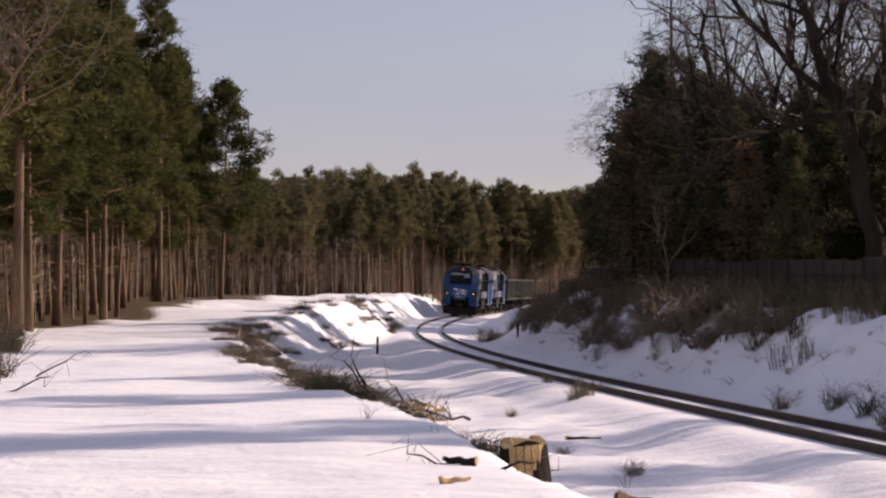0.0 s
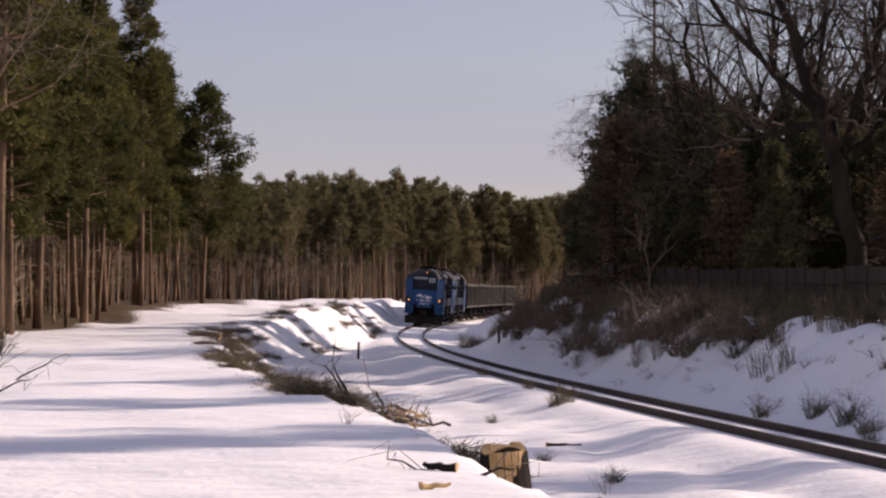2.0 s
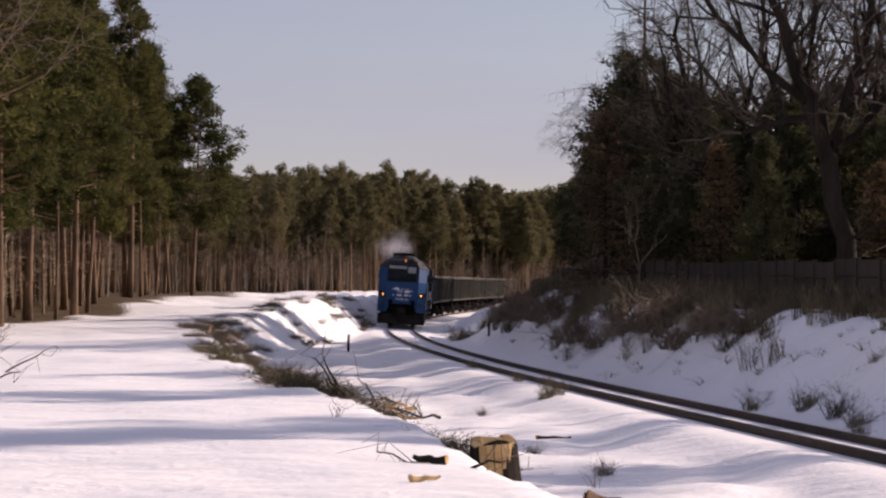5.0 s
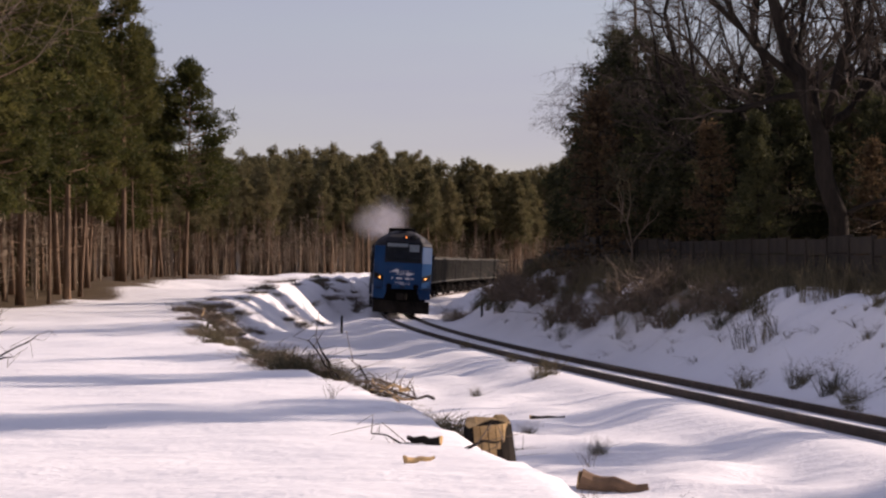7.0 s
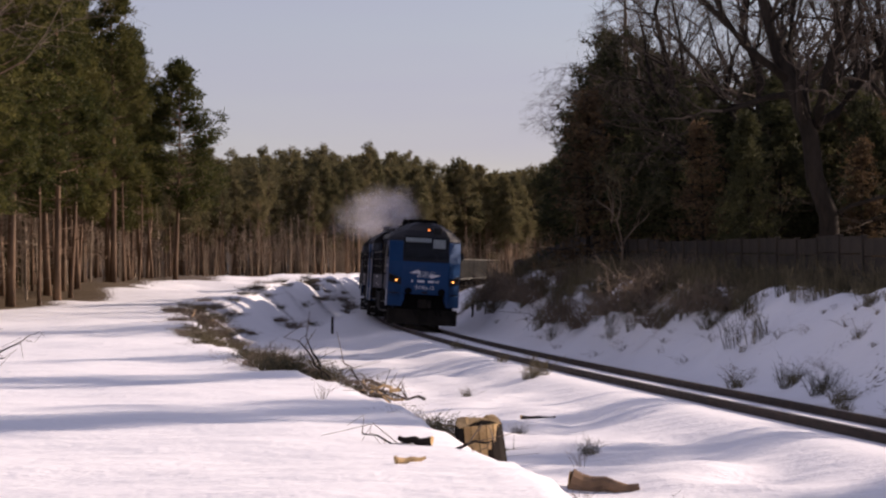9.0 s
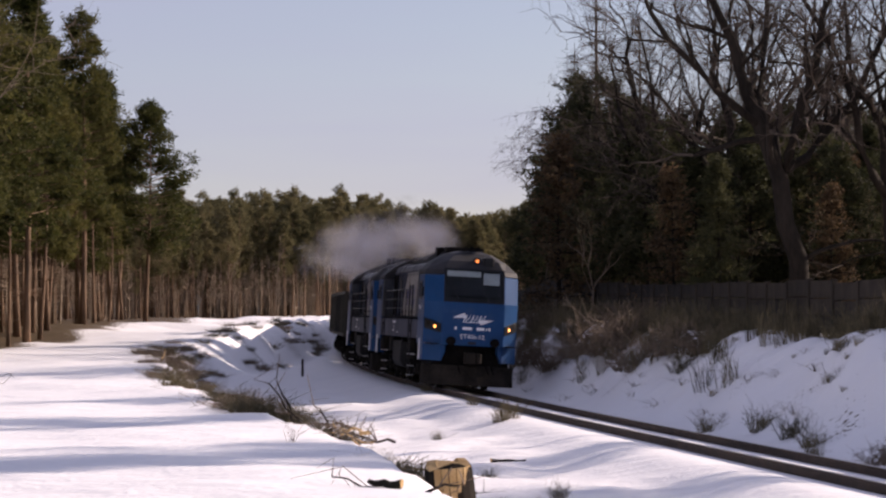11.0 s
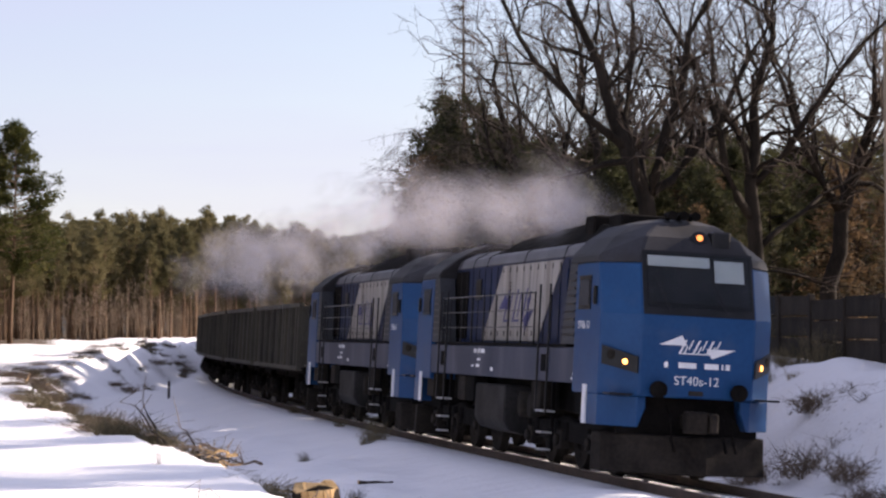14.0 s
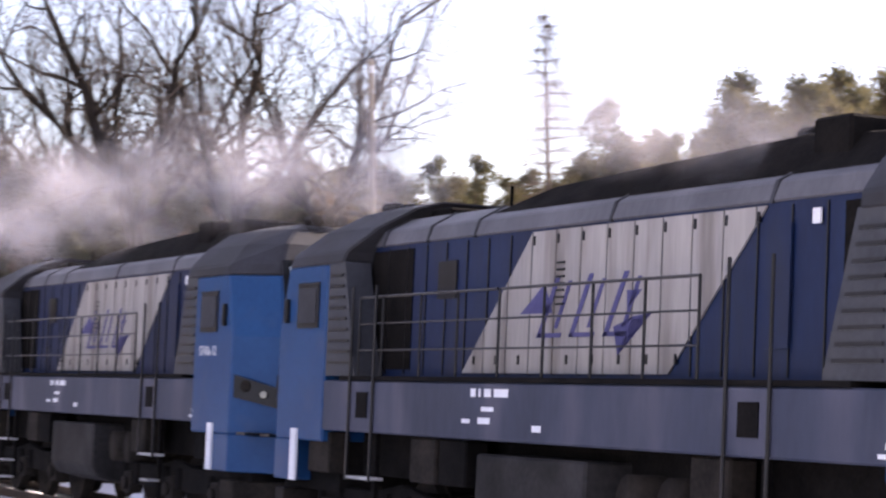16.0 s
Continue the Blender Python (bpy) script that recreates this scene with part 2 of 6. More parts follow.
def offset_of(x, y):
    """How far a place lies to the right of the track."""
    d = (TR[:, 1] - x) ** 2 + (TR[:, 2] - y) ** 2
    i = int(d.argmin())
    s, tx, ty, th = TR[i]
    return (x - tx) * math.cos(th) - (y - ty) * math.sin(th)


# ---- the ground ----
EDGE_Y = [0, 18, 23.3, 27, 32.4, 39.6, 52.8, 72, 91.2, 105.6, 117.6, 134.4, 156, 192, 240, 312]
EDGE_X = [2.6, 1.05, 0.6, 0.1, -0.65, -2.2, -4.2, -6.4, -8.2, -8.6, -7.0, -5.6, -5.2, -4.6, -3.0, 2.0]
RISE_Y = [0, 36, 72, 108, 126, 156, 204, 360]
RISE_Z = [1.2, 1.2, 1.2, 1.25, 1.9, 2.0, 1.9, 1.6]


def step(a, b, v):
    t = min(1.0, max(0.0, (v - a) / (b - a)))
    return t * t * (3 - 2 * t)


def wave(x, y, size, seed=0.0):
    return noise.noise((x / size, y / size, seed))


def ground_z(x, y):
    far = max(abs(x) / 200, abs(y - 100) / 400)
    if far > 1.2:
        return 1.5
    u = offset_of(x, y)
    z = -0.07 + bed_z(u) * step(4.5, 1.8, abs(u))
    if u < 0:
        z -= 0.22 * step(1.6, 3.4, -u)
        e = float(np.interp(y, EDGE_Y, EDGE_X))
        top = float(np.interp(y, RISE_Y, RISE_Z))
        w = 1.3 if y < 72 else 2.6
        e += wave(0, y, 3.0, 4.0) * 0.22 + wave(0, y, 9.0, 5.0) * 0.35 * step(36, 72, y)
        rise = step(e + w, e - 0.15, x)
        z += (top + 0.29) * rise
        z += 0.14 * wave(x, y, 7.0, 1.0) * rise + 0.07 * wave(x, y, 2.4, 2.0) * rise + 0.035 * wave(x * 0.6, y, 0.8, 2.5) * rise
        z += (1 - rise) * step(2.4, 4.0, -u) * (0.20 * wave(x, y, 1.7, 3.0) + 0.14 * wave(x, y, 5.0, 3.3) + 0.05 * wave(x, y, 0.7, 3.6))
        z += 0.5 * step(102, 126, y) * rise * wave(x, y, 6.0, 7.0) + 0.18 * step(102, 126, y) * rise * wave(x, y, 2.0, 7.5)
    else:
        z -= 0.10 * step(1.5, 2.4, u) * (1 - step(2.6, 3.6, u))
        bank = float(np.interp(y, [0, 36, 72, 90, 108, 132, 168, 240], [1.75, 1.8, 1.9, 2.1, 2.4, 1.5, 1.1, 1.1]))
        foot = float(np.interp(y, [0, 36, 60, 90, 114, 134.4, 168], [2.7, 2.7, 2.5, 2.2, 2.4, 3.4, 3.6]))
        rise = step(foot, foot + 3.6, u + 0.5 * wave(x, y, 4.0, 9.0))
        z += (bank + 0.17) * rise
        lumps = step(2.4, 4.0, u) * (1 - step(6.4, 8, u))
        z += lumps * (0.30 * wave(x, y, 2.6, 11.0) + 0.14 * wave(x, y, 1.1, 12.0)) + 0.12 * rise * wave(x, y, 6.0, 13.0)
    return z * (1 - step(0.9, 1.2, far)) + 1.5 * step(0.9, 1.2, far)


def litter_at(x, y):
    u = offset_of(x, y)
    if u < 0:
        line = float(np.interp(y, [0, 72, 96, 115.2, 138, 168, 240, 360], [-60, -30, -16.5, -12.9, -10.9, -9.6, -8.0, -4]))
        a = 0.9 * step(line + 1.0, line - 2.5, x + 1.4 * wave(x, y, 3, 21))
        e = float(np.interp(y, EDGE_Y, EDGE_X))
        scar = step(1.6, 0.4, abs(x - e - 0.5)) * step(41, 53, y) * step(110, 101, y)
        scar += 0.8 * step(0.7, 0.2, abs(x - e - 0.3)) * step(21.6, 24, y) * step(38, 35, y)
        far = 0.42 * step(102, 120, y) * step(2.2, 0.5, abs(x - e - 1.2)) * (0.5 + wave(x, y, 2.5, 22))
        a = max(a, 0.75 * scar * (0.7 + wave(x, y, 1.2, 23)), far)
        if y > 252:
            a = max(a, 0.9 * step(252, 270, y))
        return a
    deep = 0.85 * step(8.5, 11.0, u + wave(x, y, 3, 24))
    tuft = 0.40 * step(2.8, 3.6, u) * (1 - step(6.5, 7.5, u)) * (0.45 + 0.9 * wave(x, y, 1.8, 25))
    return max(deep, tuft)


def spread(stops):
    """Coordinates from (from, to, step) stretches."""
    out = []
    for a, b, d in stops:
        out += list(np.arange(a, b, d))
    return out + [stops[-1][1]]


def build_ground():
    xs = spread([(-3500, -400, 700), (-400, -60, 60), (-60, -24, 3), (-24, -9, 0.9), (-9, 15, 0.22), (15, 26, 0.8), (26, 70, 4), (70, 400, 60), (400, 3500, 700)])
    ys = spread([(-2500, -200, 500), (-200, -20, 30), (-20, 12, 2), (12, 42, 0.26), (42, 84, 0.4), (84, 156, 0.7), (156, 276, 2.2), (276, 400, 15), (400, 4500, 500)])
    v = [(x, y, ground_z(x, y)) for y in ys for x in xs]
    nx = len(xs)
    f = [(j * nx + i, j * nx + i + 1, (j + 1) * nx + i + 1, (j + 1) * nx + i) for j in range(len(ys) - 1) for i in range(nx - 1)]
    me = raw_mesh("ground", v, f, M["snow"])
    me.polygons.foreach_set("use_smooth", [True] * len(f))
    at = me.attributes.new("litter", "FLOAT", "POINT")
    at.data.foreach_set("value", [litter_at(x, y) if abs(x) < 300 and -50 < y < 420 else 0.9 for y in ys for x in xs])
    tagged(new("ground", me), "snow-covered ground with a railway cutting and wooded banks", "ground", kind="structure")


build_ground()


def build_track():
    track = tagged(new("railway_track"), "single broad-gauge railway track half buried in snow", "railway track", kind="structure")
    stations = list(range(-70, 400, 2))
    for side in (-1, 1):
        # foot, web and head of the rail as one section
        sec = [(-0.075, -0.10), (0.075, -0.10), (0.075, -0.075), (0.012, -0.06), (0.012, 0.045), (0.037, 0.06), (0.037, 0.095), (-0.037, 0.095), (-0.037, 0.06), (-0.012, 0.045), (-0.012, -0.06), (-0.075, -0.075)]
        sh = Shape()
        sh.loft([[beside(s, side * 0.795 + a, b + bed_z(side * 0.795)) for a, b in sec] for s in stations])
        rail = part("rail", sh, M["steel_rail"], track, "dark rusty steel rail with a polished top")
        top = Shape()
        top.loft([[beside(s, side * 0.795 + a, b + bed_z(side * 0.795)) for a, b in ((-0.03, 0.094), (0.03, 0.094), (0.03, 0.099), (-0.03, 0.099))] for s in stations])
        part("running_surface", top, M["steel_bright"], rail, "polished rail top")


build_track()


# ---- trees ----
def tuft_mesh(name, centres, material, rng, per=7, length=0.34, width=0.085, up=0.25):
    """Sprays of narrow blades round many centres, as one mesh."""
    c = np.repeat(np.array(centres), per, axis=0)
    n = len(c)
    d = rng.normal(size=(n, 3))
    d[:, 2] = d[:, 2] * 0.7 + up
    d /= np.linalg.norm(d, axis=1)[:, None]
    side = np.cross(d, rng.normal(size=(n, 3)))
    side /= np.linalg.norm(side, axis=1)[:, None]
    ln = length * rng.uniform(0.6, 1.3, (n, 1))
    base = c + rng.normal(size=(n, 3)) * 0.07
    v = np.empty((n, 3, 3))
    v[:, 0], v[:, 1], v[:, 2] = base - side * width * 0.5, base + side * width * 0.5, base + d * ln
    # the blade is widest near its middle
    v[:, 0] += d * ln * 0.15
    v[:, 1] += d * ln * 0.35
    return raw_mesh(name, v.reshape(-1, 3), np.arange(n * 3).reshape(-1, 3), material)


def pine(height, bare, spread_r, rng, mats, sprays=13, per=7, blade=0.36, dead=10, lean=0.0, wide=0.09, whorl=0.52, name="pine_tree"):
    """A Scots pine: bare lower trunk, whorls of limbs, clumped needles. bare: share of the height without needles."""
    tree = new(name)
    trunk = Shape()
    pts, r0 = [], height * 0.0095 + 0.02
    bx, by = rng.uniform(-0.3, 0.3), rng.uniform(-0.3, 0.3)
    for i in range(9):
        t = i / 8
        pts.append((math.sin(t * 3) * bx + lean * t * height, math.sin(t * 2.3) * by, t * height - (0.3 if i == 0 else 0)))
    trunk.tube(pts, [r0 * (1.25 if i == 0 else 1 - 0.9 * i / 8) for i in range(9)], 7)

    def spine(t):
        k = min(7.999, t * 8)
        a, b = pts[int(k)], pts[int(k) + 1]
        return Vector(a).lerp(Vector(b), k - int(k))

    for _ in range(dead):
        t = rng.uniform(min(0.18, bare * 0.5), bare)
        a = rng.uniform(0, math.tau)
        p = spine(t)
        ln = rng.uniform(0.4, 1.5)
        q = p + Vector((math.cos(a) * ln, math.sin(a) * ln, rng.uniform(-0.3, 0.2) * ln))
        trunk.tube([p, q], [0.022, 0.008], 3, False)
    centres = []
    z = bare
    while z < 0.985:
        t = (z - bare) / (1 - bare)
        reach = spread_r * (1 - t) ** 0.75 * (0.55 + 0.45 * min(1, t * 5)) + 0.25
        for _ in range(4 if t < 0.8 else 3):
            a = rng.uniform(0, math.tau)
            ln = reach * rng.uniform(0.6, 1.15)
            p = spine(z)
            rise = rng.uniform(0.05, 0.45) + 0.3 * t
            mid = p + Vector((math.cos(a), math.sin(a), rise * 0.6)) * ln * 0.5
            tip = p + Vector((math.cos(a + 0.1), math.sin(a + 0.1), rise)) * ln
            trunk.tube([p, mid, tip], [0.045 * (1 - t) + 0.012, 0.025, 0.008], 3, False)
            # side twigs fan out level from the limb, each with its clumps of needles
            for _ in range(max(2, sprays // 3)):
                k = rng.uniform(0.28, 1.0)
                q = p.lerp(tip, k)
                b = a + rng.uniform(-1.1, 1.1)
                far = ln * 0.36 * (1.15 - k) + 0.28
                for j in range(3):
                    c = q + Vector((math.cos(b), math.sin(b), rng.uniform(0.0, 0.35))) * far * rng.uniform(0.25, 1.0) + Vector(rng.normal(0, 0.15, 3))
                    centres.append(c)
        z += whorl / height * rng.uniform(0.8, 1.3)
    for _ in range(sprays):
        centres.append(spine(0.995) + Vector(rng.normal(0, 0.15, 3)))
    part("trunk", trunk, mats[0], tree, "straight reddish-brown trunk with dead snags", smooth=True)
    crown = part("crown", tuft_mesh("crown", centres, mats[1], rng, per, blade, wide), None, tree, "dark green clumped needles")
    return tree


def bare_tree(height, rng, trunk_r, spread_k, mats, levels=6, first=0.28, droop=0.0, name="bare_tree", twigs=2, fork=(2, 3), turn=0.5):
    """A leafless tree that forks again and again down to fine twigs."""
    tree = new(name)
    wood, fine = Shape(), Shape()

    def grow(p, d, ln, r, level):
        segs = 3 if level < 3 else 2
        pts, dirs = [p], d.copy()
        for i in range(segs):
            dirs = (dirs + Vector(rng.normal(0, 0.06 if level == 0 else 0.15 + 0.03 * level, 3)) + Vector((0, 0, (0.16 if level == 0 else (0.09 if level < 4 else -droop))))).normalized()
            pts.append(pts[-1] + dirs * ln / segs)
        r1 = r * 0.72
        out = wood if level < 3 else fine
        out.tube(pts, [r + (r1 - r) * i / segs for i in range(segs + 1)], 8 if level < 2 else (5 if level < 3 else 3), level == 0)
        if level >= levels:
            return
        count = int(rng.integers(fork[0], fork[1] + 1)) + (1 if level == 0 else 0)
        for i in range(count):
            side = Vector(rng.normal(0, 1, 3))
            side = (side - dirs * side.dot(dirs)).normalized()
            k = turn * rng.uniform(0.6, 1.35) * spread_k * (0.75 if level == 0 else 1.0)
            nd = (dirs * math.cos(k) + side * math.sin(k)).normalized()
            if nd.z < -0.25:
                nd.z = -0.25
            start = pts[-1] if i < 2 else pts[-2].lerp(pts[-1], rng.uniform(0.1, 0.9))
            grow(start, nd, ln * rng.uniform(0.62, 0.86), r1 * rng.uniform(0.66, 0.94), level + 1)
        if level >= 3:
            for _ in range(twigs):
                side = Vector(rng.normal(0, 1, 3)).normalized()
                j = int(rng.integers(0, segs))
                grow(pts[j].lerp(pts[j + 1], rng.uniform(0, 1)), (dirs * 0.5 + side * 0.8).normalized(), ln * 0.42, max(0.010, r1 * 0.28), max(level + 2, levels - 1))

    grow(Vector((0, 0, -0.3)), Vector((0.03, 0, 1)), height * first, trunk_r, 0)
    part("trunk", wood, mats[0], tree, "dark furrowed trunk and boughs", smooth=True)
    tagged(part("branchwork", fine, mats[1], tree, "fine leafless branches and twigs"), kind="stuff")
    return tree


def conic_tree(height, rng, reach, mats, name, density=5, blade=0.3, per=6, bare=0.05, droop=0.25, leafless=False):
    """A spruce or larch: level limbs in tiers round a straight stem."""
    tree = new(name)
    wood, centres = Shape(), []
    wood.tube([(0, 0, -0.3), (0.05, 0, height * 0.5), (0, 0.04, height)], [height * 0.011 + 0.03, height * 0.007, 0.012], 7)
    z = bare
    while z < 0.985:
        r = reach * (1 - z) ** 0.85 + 0.12
        for _ in range(5):
            a = rng.uniform(0, math.tau)
            ln = r * rng.uniform(0.65, 1.15)
            p = Vector((0, 0, z * height))
            tip = p + Vector((math.cos(a) * ln, math.sin(a) * ln, ln * rng.uniform(-droop, 0.18)))
            wood.tube([p, p.lerp(tip, 0.5) + Vector((0, 0, 0.05)), tip], [0.03 if leafless else 0.03, 0.018, 0.008], 3, False)
            if leafless:
                for _ in range(9):
                    k = rng.uniform(0.1, 1)
                    q = p.lerp(tip, k)
                    wood.tube([q, q + Vector(rng.normal(0, 0.42, 3)) + Vector((0, 0, -0.2))], [0.011, 0.005], 3, False)
            else:
                for _ in range(density):
                    k = rng.uniform(0.25, 1.05)
                    centres.append(p.lerp(tip, k) + Vector(rng.normal(0, 0.16, 3)))
        z += 0.36 / height * (1.4 if leafless else 1) * rng.uniform(0.8, 1.2)
    part("trunk", wood, mats[0], tree, "straight stem with level limbs")
    if not leafless:
        part("crown", tuft_mesh("crown", centres, mats[1], rng, per, blade, 0.08, 0.0), None, tree)
    return tree


def plant(tree, x, y, turn, scale, label, category, group="", sink=0.05):
    """A copy of a tree on the ground."""
    t = copy_thing(tree, pose(x, y, ground_z(x, y) - sink, 0, 0, turn))
    t.scale = (scale * 1.0, scale, scale)
    return tagged(t, label, category, group)


def drop(tree):
    for o in (*tree.children_recursive, tree):
        bpy.data.objects.remove(o)


PINE_LABEL = "tall pine with bare reddish trunk and dark green crown in snow"


def build_left_forest():
    rng = np.random.default_rng(11)
    kinds = [pine(18.5, 0.27, 2.9, rng, (M["bark_pine"], M["needles"]), sprays=24, per=9, blade=0.33), pine(17, 0.27, 3.0, rng, (M["bark_pine"], M["needles"]), sprays=24, per=9, blade=0.33),
             pine(19, 0.33, 2.7, rng, (M["bark_pine"], M["needles"]), sprays=24, per=9, blade=0.33, lean=0.012), pine(15.5, 0.26, 2.5, rng, (M["bark_pine"], M["needles"]), sprays=24, per=9, blade=0.33)]
    # the front of the wood, from near the camera's side out to the lone pine
    front = [(-13.2, 69.6), (-14.6, 79.2), (-16.2, 87.6), (-17, 96), (-16.6, 103.2), (-16, 110.4), (-15.4, 117.6), (-15.2, 124.8), (-14.9, 132), (-15.2, 140.4), (-15.6, 150), (-16.5, 162)]
    for k, (x, y) in enumerate(front):
        for row in range(7):
            px = x - row * 2.6 + rng.uniform(-1.2, 1.2) - (0.4 if row == 0 else 0)
            py = y + rng.uniform(-3.2, 3.2) + row * 1.5
            if y < 70 and row == 0:
                px -= 2.0
            plant(kinds[int(rng.integers(0, 4))], px, py, rng.uniform(0, 360), rng.uniform(0.88, 1.10) * (1.02 if k < 5 else 0.98 if k < 7 else 0.90 if k < 9 else 0.82), PINE_LABEL, "pine tree", "pines of the near wood")
    # slim suppressed stems between them
    slim = pine(9, 0.75, 0.7, rng, (M["bark_pine"], M["needles"]), sprays=3, dead=16, lean=0.03, name="young_pine")
    for _ in range(84):
        k = rng.uniform(0, len(front) - 1.01)
        a, b = front[int(k)], front[int(k) + 1]
        f = k - int(k)
        x, y = a[0] + (b[0] - a[0]) * f, a[1] + (b[1] - a[1]) * f
        plant(slim, x - rng.uniform(-0.6, 10), y + rng.uniform(-2, 6), rng.uniform(0, 360), rng.uniform(0.7, 1.2), "slim leaning pine sapling with few needles at wood edge", "young pine", "slim stems of the near wood")
    # dark young spruces added inside the wood to deepen its shade
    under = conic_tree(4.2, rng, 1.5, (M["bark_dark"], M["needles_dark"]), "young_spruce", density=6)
    for i in range(46):
        k = rng.uniform(0, len(front) - 1.01)
        a, b = front[int(k)], front[int(k) + 1]
        f = k - int(k)
        x, y = a[0] + (b[0] - a[0]) * f, a[1] + (b[1] - a[1]) * f
        plant(under, x - rng.uniform(5, 15), y + rng.uniform(0, 8), rng.uniform(0, 360), rng.uniform(0.6, 1.3), "dark young spruce added to deepen the shade of the wood", "young spruce", "undergrowth of the near wood")
    for t in (*kinds, slim, under):
        drop(t)
    lone = pine(12.8, 0.34, 3.0, rng, (M["bark_pine"], M["needles"]), sprays=21, per=9, blade=0.32, lean=0.03, whorl=0.36)
    plant(lone, -12.9, 139, 0, 1.0, "lone leaning pine at the corner of the wood", "pine tree", sink=0.1)
    drop(lone)


build_left_forest()


def massed(name, kinds, spots, label):
    """Many trees joined into one mass: trunks and crowns in two slots."""
    vs, fs, mi, base = [], [], [], 0
    mats = []
    for x, y, turn, scale, kind in spots:
        m = np.array(pose(x, y, ground_z(x, y) - 0.1, 0, 0, turn))
        for child in kinds[kind].children:
            me = child.data
            co = np.empty(len(me.vertices) * 3)
            me.vertices.foreach_get("co", co)
            co = co.reshape(-1, 3) * scale
            vs.append(co @ m[:3, :3].T + m[:3, 3])
            if me.materials[0] not in mats:
                mats.append(me.materials[0])
            for p in me.polygons:
                fs.append(tuple(i + base for i in p.vertices))
                mi.append(mats.index(me.materials[0]))
            base += len(co)
    me = bpy.data.meshes.new(name)
    me.from_pydata(np.concatenate(vs).tolist(), [], fs)
    for mt in mats:
        me.materials.append(mt)
    me.polygons.foreach_set("material_index", mi)
    return tagged(new(name, me), label, "woods", kind="stuff")


def build_far_forest():
    rng = np.random.default_rng(12)
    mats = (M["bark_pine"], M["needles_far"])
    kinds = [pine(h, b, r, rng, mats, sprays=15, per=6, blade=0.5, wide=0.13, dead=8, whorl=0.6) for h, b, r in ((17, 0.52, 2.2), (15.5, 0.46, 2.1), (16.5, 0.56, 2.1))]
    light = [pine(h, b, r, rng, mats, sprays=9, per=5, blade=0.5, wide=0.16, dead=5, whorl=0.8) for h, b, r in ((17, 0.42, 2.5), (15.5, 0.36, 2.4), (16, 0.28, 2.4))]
    line = [(-25, 178), (-21, 198), (-17, 216), (-12, 232), (-6, 246), (1, 258), (8, 270), (16, 284), (25, 300), (36, 316), (48, 330)]
    spots = []
    for k in range(len(line) - 1):
        a, b = line[k], line[k + 1]
        ln = math.hypot(b[0] - a[0], b[1] - a[1])
        nx, ny = -(b[1] - a[1]) / ln, (b[0] - a[0]) / ln
        grow = float(np.interp(k, [0, 1, 2, 3, 4, 6, 9], [0.53, 0.57, 0.63, 0.71, 0.78, 0.88, 0.95]))
        for i in range(95):
            f = rng.uniform(0, 1)
            deep = rng.uniform(0, 5) if i < 9 else rng.uniform(4, 46)
            x, y = a[0] + (b[0] - a[0]) * f + nx * deep, a[1] + (b[1] - a[1]) * f + ny * deep
            sc = grow * rng.uniform(0.86, 1.06) * (0.93 if i < 9 else 1.0)
            if i < 9:
                plant(kinds[int(rng.integers(0, 3))], x, y, rng.uniform(0, 360), sc, "pine with slender trunk in the distant wood beyond the track", "pine tree", "pines of the far wood")
            else:
                spots.append((x, y, rng.uniform(0, 360), sc, int(rng.integers(0, 3))))
    # behind the near wood too, so that its depth stays dark
    for i in range(150):
        y = rng.uniform(80, 200)
        x = float(np.interp(y, [80, 110, 150, 200], [-36, -34, -32, -30])) - rng.uniform(0, 26)
        spots.append((x, y, rng.uniform(0, 360), rng.uniform(0.95, 1.1), int(rng.integers(0, 3))))
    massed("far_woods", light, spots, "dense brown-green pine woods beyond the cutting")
    for t in (*kinds, *light):
        drop(t)
    # a wooded ridge on the horizon, its haze put into the colour
    sh = Shape()
    cols = []
    for i in range(61):
        x = -500 + i * 25
        h = 50 + 8 * noise.noise((x / 160, 0, 0)) + 2.5 * noise.noise((x / 22, 3, 0))
        cols.append((x, h * float(np.interp(x, [-500, -100, 100, 400, 1000], [0.55, 0.8, 1.0, 0.9, 0.6]))))
    for j in range(60):
        (x0, h0), (x1, h1) = cols[j], cols[j + 1]
        sh.add([(x0, 1250, 0), (x1, 1250, 0), (x1, 1400, h1), (x0, 1400, h0), (x1, 1600, 0), (x0, 1600, 0)], [(0, 1, 2, 3), (3, 2, 4, 5)])
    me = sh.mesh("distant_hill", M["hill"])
    tagged(new("distant_hill", me), "wooded ridge on the horizon, blue-grey haze put into its colour", "hill", kind="structure")


build_far_forest()


